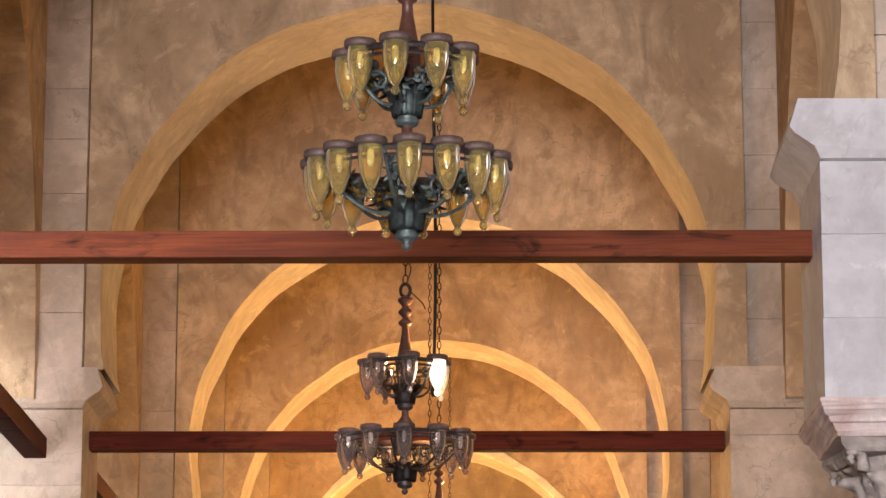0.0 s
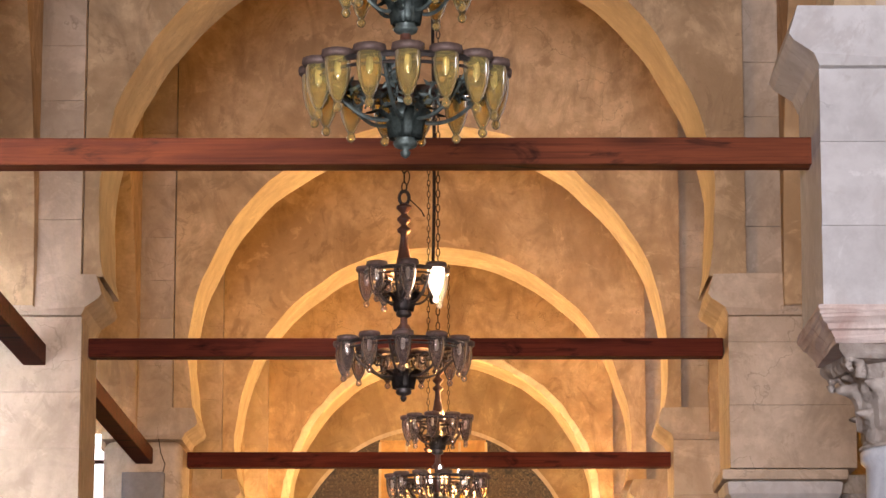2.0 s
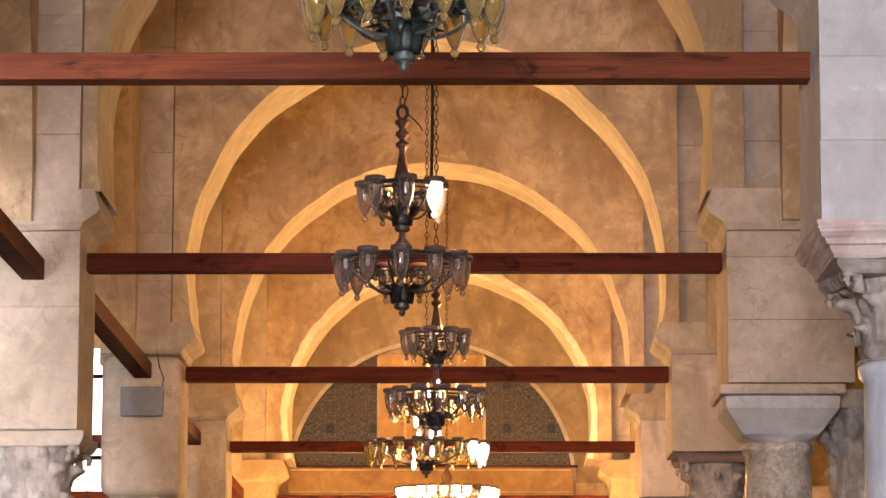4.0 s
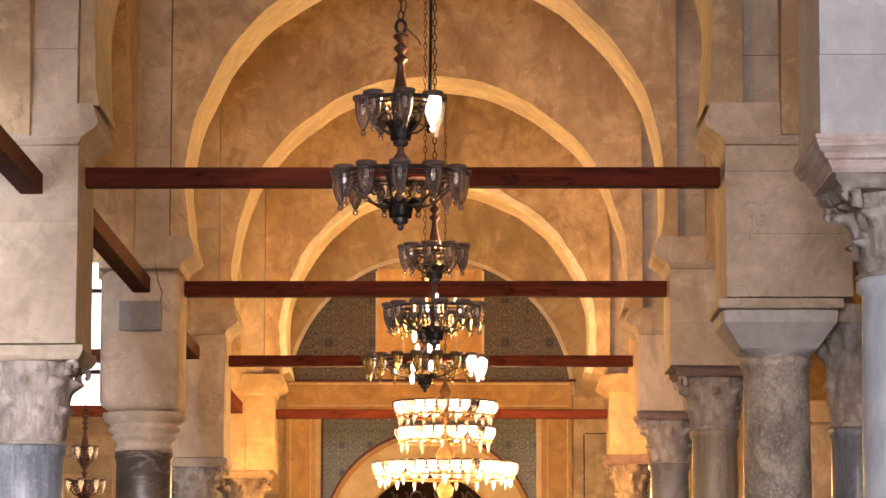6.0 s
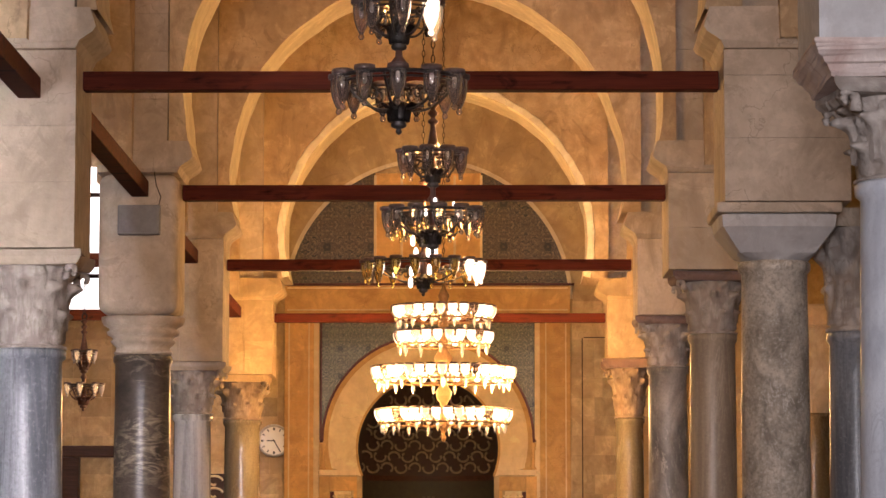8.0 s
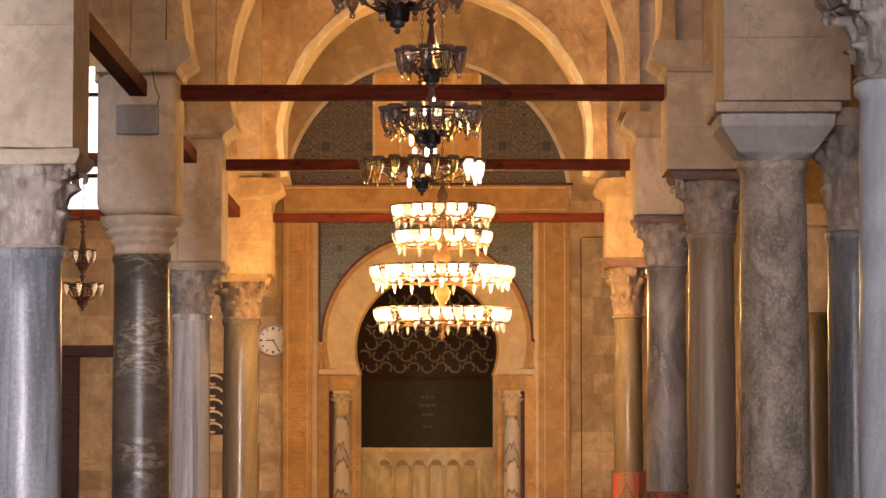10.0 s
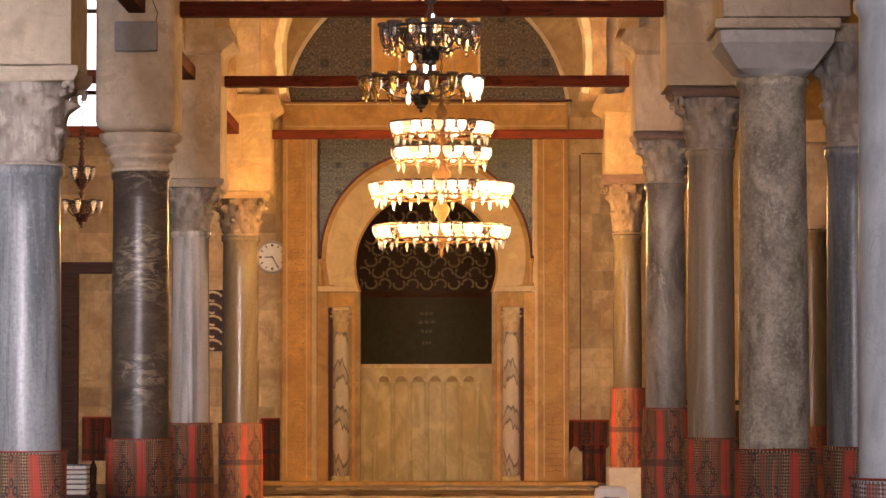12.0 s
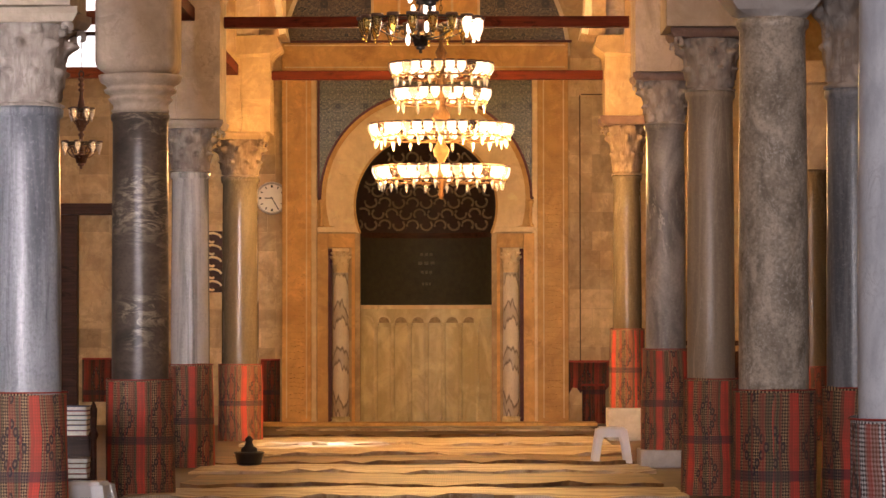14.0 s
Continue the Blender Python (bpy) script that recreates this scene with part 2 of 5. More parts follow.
LIT = glass("lit_lamp_glass", (1.0, 0.9, 0.75), 0.3, 0.85, (1.0, 0.77, 0.54))
MILK = glass("milky_white_glass", (0.90, 0.80, 0.72), 0.2, weight=0.3)
DIM = glass("dim_lamp_glass", (1.0, 0.85, 0.62), 0.2, 0.32, (1.0, 0.66, 0.34))
GLOW = glass("faintly_glowing_glass", (1.0, 0.86, 0.66), 0.15, 0.09, (1.0, 0.72, 0.42))
GOLD = plain("gilded_brass", (0.20, 0.11, 0.045), 0.6, 0.4, 40, 0.3)
GREY_M = marble("blue_grey_marble", (0.30, 0.315, 0.345), (0.13, 0.14, 0.16), (0.46, 0.47, 0.49), 1.5, contrast=(0.40, 0.60), rough=0.25, stretch=(4.5, 4.5, 0.35), speck=0.3, relief=0.12, shine=0.4)
DARK_M = swirled("dark_swirled_breccia", (0.14, 0.108, 0.082), (0.05, 0.04, 0.033), (0.36, 0.30, 0.22), 2.6, 2.2, (0.8, 0.8, 1.3), 0.36, (0.49, 0.58), True)
BROWN_M = marble("mottled_brown_granite", (0.56, 0.485, 0.39), (0.24, 0.20, 0.155), (0.82, 0.77, 0.69), 3.4, contrast=(0.38, 0.60), rough=0.26, speck=0.5, stretch=(1.3, 1.3, 0.8), relief=0.4, veins=0.8, shine=0.45)
TAUPE_M = marble("taupe_marble", (0.35, 0.285, 0.215), (0.22, 0.175, 0.13), (0.50, 0.43, 0.34), 1.3, rough=0.31, stretch=(2.6, 2.6, 0.3), veins=0.6, shine=0.42)
CLOUD_M = marble("cloudy_grey_marble", (0.36, 0.33, 0.30), (0.15, 0.14, 0.13), (0.58, 0.54, 0.48), 1.5, contrast=(0.40, 0.62), rough=0.30, stretch=(1.8, 1.8, 0.7), veins=0.8, shine=0.42)
OLIVE_M = marble("olive_brown_marble", (0.21, 0.175, 0.115), (0.12, 0.095, 0.06), (0.30, 0.26, 0.18), 0.9, rough=0.2, stretch=(1.6, 1.6, 0.4))
STRIPE_M = marble("banded_grey_marble", (0.62, 0.59, 0.56), (0.22, 0.21, 0.20), (0.68, 0.66, 0.62), 1.3, contrast=(0.44, 0.56), rough=0.2, stretch=(3.5, 3.5, 0.12))
PALE_M = marble("pale_speckled_marble", (0.66, 0.68, 0.72), (0.50, 0.52, 0.57), (0.38, 0.38, 0.42), 5.0, rough=0.3, stretch=(1, 1, 0.5))
HONEY_M = marble("honey_marble_panel", (0.84, 0.73, 0.44), (0.62, 0.50, 0.26), (0.48, 0.37, 0.18), 2.0, rough=0.32, stretch=(1.4, 1.4, 1.0), veins=0.4, speck=0.1)
SPIRAL_M = swirled("pale_marble_with_dark_arcs", (0.82, 0.75, 0.62), (0.76, 0.67, 0.53), (0.10, 0.06, 0.035), 0.9, 5.0, (3.5, 3.5, 0.55), 0.28, (0.20, 0.36))
WHITE_PLASTIC = plain("white_plastic", (0.80, 0.79, 0.77), 0.35, 0, 12, 0.06)
PAPER = plain("book_page_edges", (0.72, 0.69, 0.62), 0.8, 0, 80, 0.2)
GREYPANEL = plain("grey_painted_metal", (0.23, 0.22, 0.22), 0.55, 0, 20, 0.15)
BLACKPOT = plain("blackened_clay", (0.02, 0.016, 0.013), 0.6, 0, 40, 0.3)

# ---------------------------------------------------------------- mesh helpers
def part(name, bm, mat, parent=None, label="", smooth=False):
    me = bpy.data.meshes.new(name)
    bm.to_mesh(me)
    bm.free()
    me.materials.append(mat)
    if smooth:
        me.polygons.foreach_set("use_smooth", [True] * len(me.polygons))
    ob = new(name, me)
    if parent:
        ob.parent = parent
    if label:
        ob["label"] = label
    return ob


def thing(name, label, category, at=(0, 0, 0), group="", kind=""):
    ob = new(name)
    ob.location = at
    return tagged(ob, label, category, group, kind)


def box(bm, x0, x1, y0, y1, z0, z1, bevel=0.0, jitter=0.0, rng=None):
    made = bmesh.ops.create_cube(bm, size=1.0)["verts"]
    for v in made:
        v.co = Vector(((x0 + x1) / 2 + v.co.x * (x1 - x0), (y0 + y1) / 2 + v.co.y * (y1 - y0), (z0 + z1) / 2 + v.co.z * (z1 - z0)))
        if jitter:
            v.co += Vector([(rng or random).uniform(-jitter, jitter) for _ in range(3)])
    if bevel:
        edges = list({e for v in made for e in v.link_edges})
        bmesh.ops.bevel(bm, geom=edges, offset=bevel, segments=2, affect="EDGES", profile=0.6)
    return bm


def boxed(*a, **k):
    return box(bmesh.new(), *a, **k)


def lathe(bm, profile, cx=0.0, cy=0.0, cz=0.0, seg=24, flute=0.0, waves=0, closed=True, squash=None):
    """Turn a profile of (radius, height) round the z axis."""
    rings = []
    for r, z in profile:
        ring = []
        for i in range(seg):
            a = 2 * math.pi * i / seg
            k = r * (1 + flute * math.cos(waves * a)) if waves else r
            ring.append(bm.verts.new((cx + k * math.cos(a), cy + k * math.sin(a), cz + z)))
        rings.append(ring)
    for a, b in zip(rings, rings[1:]):
        for i in range(seg):
            j = (i + 1) % seg
            bm.faces.new((a[i], a[j], b[j], b[i]))
    if closed:
        bm.faces.new(rings[0][::-1])
        bm.faces.new(rings[-1])
    return bm


def tube(bm, points, radius, seg=6):
    """A round bar along a line of points."""
    pts = [Vector(p) for p in points]
    rings = []
    for i, p in enumerate(pts):
        d = (pts[min(i + 1, len(pts) - 1)] - pts[max(i - 1, 0)]).normalized()
        u = d.orthogonal().normalized()
        if rings and abs(d.z) < 0.95:
            u = d.cross(Vector((0, 0, 1))).normalized()
        w = d.cross(u)
        rad = radius[i] if isinstance(radius, (list, tuple)) else radius
        rings.append([bm.verts.new(p + rad * (math.cos(2 * math.pi * k / seg) * u + math.sin(2 * math.pi * k / seg) * w)) for k in range(seg)])
    for a, b in zip(rings, rings[1:]):
        for k in range(seg):
            bm.faces.new((a[k], a[(k + 1) % seg], b[(k + 1) % seg], b[k]))
    bm.faces.new(rings[0][::-1])
    bm.faces.new(rings[-1])
    return bm


def torus(bm, centre, major, minor, turn=None, seg=16, sides=6, sy=1.0):
    turn = turn or Matrix.Identity(3)
    rings = []
    for i in range(seg):
        a = 2 * math.pi * i / seg
        ring = []
        for k in range(sides):
            b = 2 * math.pi * k / sides
            p = Vector(((major + minor * math.cos(b)) * math.cos(a), (major * sy + minor * math.cos(b)) * math.sin(a), minor * math.sin(b)))
            ring.append(bm.verts.new(Vector(centre) + turn @ p))
        rings.append(ring)
    for i in range(seg):
        a, b = rings[i], rings[(i + 1) % seg]
        for k in range(sides):
            bm.faces.new((a[k], b[k], b[(k + 1) % sides], a[(k + 1) % sides]))
    return bm


def arch_wall(bm, xc, r, zc, spring, xl, xr, top, y0, y1, foot=None, seg=56, worn=0.012, seed=1):
    """A wall from y0 to y1 with a horseshoe opening; with foot, the opening goes down to it with upright jambs."""
    rng = random.Random(seed)
    low = math.asin(max(-1, (spring - zc) / r))
    pts = []
    for i in range(seg + 1):
        a = math.pi - low + (2 * low - math.pi) * i / seg
        k = r + worn * (0.6 * math.sin(i * 0.55 + seed * 2.1) + 0.35 * math.sin(i * 1.3 + seed) + rng.uniform(-0.3, 0.3))
        pts.append((xc + k * math.cos(a), zc + k * math.sin(a)))
    pts[0], pts[-1] = (pts[0][0], spring), (pts[-1][0], spring)
    if foot is not None:
        pts = [(pts[0][0], foot)] + pts + [(pts[-1][0], foot)]
    def row(y):
        return [bm.verts.new((x, y, z)) for x, z in pts]
    f, b = row(y0), row(y1)
    outer = []
    n = len(pts)
    for i, (x, z) in enumerate(pts):
        if z <= zc:
            outer.append((xl if x < xc else xr, z))
        else:
            outer.append((x, top))
    fo = [bm.verts.new((x, y0, z)) for x, z in outer]
    bo = [bm.verts.new((x, y1, z)) for x, z in outer]
    for i in range(n - 1):
        bm.faces.new((f[i], f[i + 1], b[i + 1], b[i]))
        low_i, low_j = pts[i][1] <= zc, pts[i + 1][1] <= zc
        if low_i == low_j:
            bm.faces.new((f[i + 1], f[i], fo[i], fo[i + 1]))
            bm.faces.new((b[i], b[i + 1], bo[i + 1], bo[i]))
        else:
            x = xl if pts[i][0] < xc else xr
            cf, cb = bm.verts.new((x, y0, top)), bm.verts.new((x, y1, top))
            bm.faces.new((f[i + 1], f[i], fo[i], cf, fo[i + 1]))
            bm.faces.new((b[i], b[i + 1], bo[i + 1], cb, bo[i]))
    for x in (xl, xr):
        z0 = pts[0][1]
        bm.faces.new([bm.verts.new(p) for p in ((x, y0, z0), (x, y1, z0), (x, y1, top), (x, y0, top))])
    bm.faces.new([bm.verts.new(p) for p in ((xl, y0, top), (xr, y0, top), (xr, y1, top), (xl, y1, top))])
    bmesh.ops.remove_doubles(bm, verts=bm.verts, dist=0.0005)
    bmesh.ops.recalc_face_normals(bm, faces=bm.faces)
    return bm

# ---------------------------------------------------------------- the hall
BAYS = [14.17, 20.95, 27.47, 32.94, 40.40]
WALL = 46.7
TOP = 10.6


def floor_material():
    m, nt, b = material("worn_stone_paving")
    v = world_coords(nt)
    n = noise_tex(nt, v, 1.5, 6, 0.6)
    nt.links.new(ramp(nt, n, [(0.3, (0.07, 0.045, 0.028)), (0.7, (0.14, 0.09, 0.055))]), b.inputs["Base Color"])
    b.inputs["Roughness"].default_value = 0.5
    bump(nt, b, noise_tex(nt, v, 20, 4), 0.2)
    return m


tagged(part("floor", boxed(-12, 12, -3, WALL + 0.5, -0.3, 0.0), floor_material()), "worn stone floor of the prayer hall", "floor", kind="structure")
tagged(part("ceiling", boxed(-12, 12, -3, WALL + 0.5, TOP, TOP + 0.3), DARKWOOD), "dark wooden ceiling high above the arches", "ceiling", kind="structure")
bm = bmesh.new()
box(bm, -12, -7.0, -3.3, -2.9, 0, TOP)
box(bm, -3.4, -2.2, -3.3, -2.9, 0, TOP)
box(bm, -7.0, -3.4, -3.3, -2.9, 5.3, TOP)
box(bm, 3.4, 12, -3.3, -2.9, 0, TOP)
box(bm, -2.2, 3.4, -3.3, -2.9, 6.4, TOP)
tagged(part("wall_south", bm, PLASTER), "plastered entrance wall with an open doorway", "wall", kind="structure")
# side walls out of view; the west opening is placed to cast the sun patch
for side, name, wy in ((-1, "wall_west", 35.8), (1, "wall_east", 12.0)):
    bm = bmesh.new()
    xa, xb = sorted((side * 12.0, side * 12.4))
    hw, za, zb = (0.8, 6.0, 7.1) if side < 0 else (1.5, 5.0, 7.4)
    box(bm, xa, xb, -3, wy - hw, 0, TOP)
    box(bm, xa, xb, wy + hw, WALL + 0.5, 0, TOP)
    box(bm, xa, xb, wy - hw, wy + hw, 0, za)
    box(bm, xa, xb, wy - hw, wy + hw, zb, TOP)
    tagged(part(name, bm, PLASTER), "plastered side wall with a high window opening", "wall", kind="structure")

PIER_R = [1.99, 2.135, 2.19, 2.22, 2.25]
PIER_L = [-2.10, -2.19, -2.11, -2.13, -2.07]
CAPTOP_R = [3.86, 3.93, 4.10, 4.15, 4.20]
CAPTOP_L = [3.70, 3.62, 3.72, 3.66, 3.99]
ARCH = [(0.05, 2.06), (-0.02, 2.09), (0.04, 2.12), (0.02, 2.09), (0.04, 1.97)]
ARCH_Z = [5.64, 5.71, 5.70, 5.64, 5.75]


def pier(k, side):
    """A square masonry pier over a column: courses of dressed blocks and a hollow-moulded cornice."""
    y, rng = BAYS[k], random.Random(10 * k + (side > 0))
    inner = (PIER_R if side > 0 else PIER_L)[k]
    z, wide = (CAPTOP_R if side > 0 else CAPTOP_L)[k], 0.70 if (k == 2 and side < 0) else 0.84
    mat = WHITESTONE if (k == 0 and side > 0) else (VOUSSOIR if k == 4 else STONE)
    ob = thing("masonry_pier", "square pier of pale dressed stone above a column capital", "pier", (inner, y, z), "nave piers")
    a, soft = 0, 0.05 if (k == 2 and side < 0) else 0.002
    if soft > 0.02:
        bm = boxed(*sorted((0.0, side * wide)), -0.40, 0.40, 0.0, 4.95 - z)
        bmesh.ops.bevel(bm, geom=list(bm.edges), offset=0.09, segments=5, affect="EDGES", profile=0.5)
        part("impost_block", bm, mat, ob, "weathered impost block with rounded corners", smooth=True)
        z = 4.95
    while z < 4.93:
        h = min(rng.uniform(0.34, 0.52), 4.95 - z)
        if 4.95 - (z + h) < 0.12:
            h = 4.95 - z
        d = rng.uniform(-0.006, 0.006)
        xa, xb = sorted((0.0, side * wide))
        zz = a
        if rng.random() < 0.45 and soft < 0.02:
            cut = side * wide * rng.uniform(0.35, 0.65)
            for p, q in ((xa, cut), (cut, xb)):
                part("stone_block", boxed(p + 0.002, q - 0.002, -0.44 + d, 0.44 + d, zz, zz + h - 0.0005, 0.003), mat, ob)
        else:
            part("stone_block", boxed(xa, xb, -0.44 + d, 0.44 + d, zz + 0.001, zz + h - 0.001, soft), mat, ob)
        z, a = z + h, a + h
    # cornice, flaring into the nave
    bm = bmesh.new()
    prof = [(0.0, 4.95), (-0.03, 5.0), (-0.12, 5.06), (-0.14, 5.09), (-0.10, 5.22), (0.10, 5.23), (wide, 5.23), (wide, 4.95)]
    base = (CAPTOP_R if side > 0 else CAPTOP_L)[k]
    ends = []
    for yy in (-0.50, 0.46):
        ends.append([bm.verts.new((side * x, yy - 0.04 * (x < 0), zz - base)) for x, zz in prof])
    for i in range(len(prof)):
        j = (i + 1) % len(prof)
        bm.faces.new((ends[0][i], ends[0][j], ends[1][j], ends[1][i]))
    bm.faces.new(ends[0])
    bm.faces.new(ends[1][::-1])
    bmesh.ops.recalc_face_normals(bm, faces=bm.faces)
    part("cornice", bm, mat, ob, "hollow-moulded cornice with a worn lip")
    return ob


for k in range(5):
    for side in (-1, 1):
        pier(k, side)
    xc, r = ARCH[k]
    y = BAYS[k]
    bm = arch_wall(bmesh.new(), xc, r, ARCH_Z[k], 5.235, -2.2, 2.27, TOP, y - 0.36, y + 0.62, seed=k, seg=64)
    wall = tagged(part("arch_wall_%d" % (k + 1), bm, PLASTER), "ochre plastered wall with a wide horseshoe arch across the nave", "arch", kind="structure")
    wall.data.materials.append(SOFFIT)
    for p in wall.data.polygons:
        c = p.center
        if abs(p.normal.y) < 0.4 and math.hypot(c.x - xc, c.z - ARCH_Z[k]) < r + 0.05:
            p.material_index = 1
    if k > 3:
        # added pale strip round the opening, its colour drawing the lit edge
        bm, rows, erng = bmesh.new(), [], random.Random(90 + k)
        for i in range(73):
            a = -0.25 + (math.pi + 0.50) * i / 72
            w = r + 0.080 + 0.008 * math.sin(i * 0.7) + erng.uniform(-0.012, 0.012)
            rows.append([bm.verts.new((xc + q * math.cos(a), yy, ARCH_Z[k] + q * math.sin(a))) for q, yy in ((r - 0.004, y - 0.2), (r - 0.004, y - 0.374), (w, y - 0.372), (w + 0.01, y - 0.358))])
        for p, q in zip(rows, rows[1:]):
            for i in range(3):
                bm.faces.new((p[i], p[i + 1], q[i + 1], q[i]))
        bmesh.ops.recalc_face_normals(bm, faces=bm.faces)
        part("edging", bm, LIT_EDGE, wall, "pale plaster edging drawn as a lit edge")
    for side, xa, xb, ya in ((-1, -3.15, -2.205, -0.44), (1, 2.275, 3.15, -0.22)):
        pil = tagged(new("pilaster"), "pale stone pilaster rising beside the arch", "pilaster", kind="structure")
        pil.location = (0, y, 0)
        rng, z = random.Random(70 + 2 * k + side), 5.235
        while z < TOP:
            h = min(rng.uniform(0.32, 0.5), TOP - z)
            cut = rng.uniform(0.35, 0.65) * (xb - xa) + xa
            for p, q in (((xa, cut), (cut, xb)) if rng.random() < 0.5 else ((xa, xb),)):
                d = rng.uniform(-0.004, 0.004)
                part("stone_block", boxed(p + 0.001, q - 0.001, ya + d, 0.40, z + 0.001, z + h - 0.001, 0.004), STONE, pil)
            z += h
    for side in (-1, 1):
        bm = arch_wall(bmesh.new(), side * 5.1, 1.75, 5.3, 4.9, *sorted((side * 3.155, side * 7.1)), TOP, y - 0.3, y + 0.4, seed=20 + k)
        tagged(part("aisle_arch_%d" % (2 * k + (side > 0) + 1), bm, PLASTER), "plastered arch across the side aisle", "arch", kind="structure")

# arcades along the nave
ends = [-2.9] + BAYS + [WALL]
for side in (-1, 1):
    for k in range(1, 6):
        ya, yb = ends[k] + 0.63, ends[k + 1] - (0.45 if k < 5 else 0.0)
        bm = arch_wall(bmesh.new(), (ya + yb) / 2, (yb - ya) / 2 - 0.15, 5.2, 5.0, ya, yb, TOP, 2.5, 2.95, seg=40, seed=40 + k)
        for v in bm.verts:
            v.co = Vector((side * v.co.y, v.co.x, v.co.z))
        bmesh.ops.recalc_face_normals(bm, faces=bm.faces)
        tagged(part("arcade_%d" % (2 * k + (side > 0)), bm, PLASTER), "plastered arcade along the nave above the columns", "arcade", kind="structure")

# tie beams across the nave
for k in range(5):
    xa, xb = [(-2.12, 2.0), (-2.19, 2.13), (-2.10, 2.19), (-2.12, 2.18), (-2.07, 2.24)][k]
    z = [4.587, 4.735, 4.755, 4.655, 4.69][k]
    h = [0.128, 0.128, 0.135, 0.115, 0.115][k]
    bm = boxed(-(xb - xa) / 2, (xb - xa) / 2, -0.075, 0.075, 0, h, 0.008)
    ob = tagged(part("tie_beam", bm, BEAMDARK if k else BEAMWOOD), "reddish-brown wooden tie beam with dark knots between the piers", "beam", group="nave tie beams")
    ob.location = ((xa + xb) / 2, BAYS[k], z)
# tie beams along the west arcade
for k in range(4):
    ya, yb = BAYS[k] + 0.44, BAYS[k + 1] - 0.44
    bm = boxed(-0.075, 0.075, ya - yb, 0.0, 0, 0.14, 0.008)
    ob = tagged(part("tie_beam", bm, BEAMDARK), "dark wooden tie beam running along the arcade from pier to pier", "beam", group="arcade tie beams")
    ob.location = ([-2.50, -2.44, -2.47, -2.55][k], yb, [4.62, 4.74, 4.69, 4.72][k])

# ---------------------------------------------------------------- columns
def mat_material(name, light, dark, red_amount):
    """Woven rush matting: checked weave, red stripes, dark lozenges and a blue band."""
    m, nt, b = material(name)
    uv = nt.nodes.new("ShaderNodeTexCoord").outputs["UV"]
    sep = nt.nodes.new("ShaderNodeSeparateXYZ")
    nt.links.new(uv, sep.inputs[0])
    u, v = sep.outputs[0], sep.outputs[1]
    info = nt.nodes.new("ShaderNodeObjectInfo")
    u = calc(nt, "ADD", u, calc(nt, "MULTIPLY", info.outputs["Random"], 0.7))
    sway = noise_tex(nt, uv, 2.2, 2, 0.5)
    u = calc(nt, "ADD", u, calc(nt, "MULTIPLY", sway, 0.07))
    ck = N(nt, "ShaderNodeTexChecker", Scale=58.0)
    cmb = nt.nodes.new("ShaderNodeCombineXYZ")
    nt.links.new(calc(nt, "ADD", u, calc(nt, "MULTIPLY", v, 0.8)), cmb.inputs[0])
    nt.links.new(calc(nt, "SUBTRACT", u, calc(nt, "MULTIPLY", v, 0.8)), cmb.inputs[1])
    nt.links.new(cmb.outputs[0], ck.inputs["Vector"])
    c = mix(nt, ck.outputs["Fac"], dark, light)
    # lozenges of rings
    pu = calc(nt, "ABSOLUTE", calc(nt, "SUBTRACT", calc(nt, "FRACT", calc(nt, "MULTIPLY", u, 3.1)), 0.5))
    pv = calc(nt, "ABSOLUTE", calc(nt, "SUBTRACT", calc(nt, "FRACT", calc(nt, "ADD", calc(nt, "MULTIPLY", v, 2.05), 0.1)), 0.5))
    loz = calc(nt, "SUBTRACT", calc(nt, "ADD", calc(nt, "MULTIPLY", pu, 1.25), pv), 0.33)
    along = calc(nt, "DIVIDE", calc(nt, "SUBTRACT", calc(nt, "FRACT", calc(nt, "MULTIPLY", calc(nt, "SUBTRACT", calc(nt, "MULTIPLY", pu, 1.25), pv), 4.6)), 0.5), 4.6)
    bead = calc(nt, "SQRT", calc(nt, "ADD", calc(nt, "MULTIPLY", loz, loz), calc(nt, "MULTIPLY", along, along)))
    ring = calc(nt, "LESS_THAN", bead, 0.100)
    hole = calc(nt, "LESS_THAN", bead, 0.042)
    # olive and rust stripes in the weave
    ol = calc(nt, "FRACT", calc(nt, "MULTIPLY", u, 7.8))
    c = mix(nt, calc(nt, "MULTIPLY", calc(nt, "LESS_THAN", ol, 0.30), 0.6), c, (0.075, 0.07, 0.035))
    c = mix(nt, calc(nt, "MULTIPLY", calc(nt, "GREATER_THAN", ol, 0.66), 0.6), c, (0.36, 0.075, 0.04))
    # red stripes
    st = calc(nt, "FRACT", calc(nt, "ADD", calc(nt, "MULTIPLY", u, 3.1), 0.5))
    red = calc(nt, "MULTIPLY", calc(nt, "GREATER_THAN", st, 0.39), calc(nt, "LESS_THAN", st, 0.61))
    weave = calc(nt, "ADD", calc(nt, "MULTIPLY", ck.outputs["Fac"], 0.22), 0.76)
    c = mix(nt, calc(nt, "MULTIPLY", calc(nt, "MULTIPLY", red, red_amount), weave), c, (0.74, 0.08, 0.05))
    c = mix(nt, calc(nt, "MULTIPLY", ring, 0.9), c, (0.03, 0.022, 0.03))
    c = mix(nt, calc(nt, "MULTIPLY", hole, 0.7), c, (0.30, 0.18, 0.11))
    thin = calc(nt, "LESS_THAN", calc(nt, "FRACT", calc(nt, "MULTIPLY", u, 13.0)), 0.22)
    c = mix(nt, calc(nt, "MULTIPLY", thin, 0.5), c, (0.36, 0.05, 0.035))
    blue = calc(nt, "MULTIPLY", calc(nt, "GREATER_THAN", v, 0.455), calc(nt, "LESS_THAN", v, 0.525))
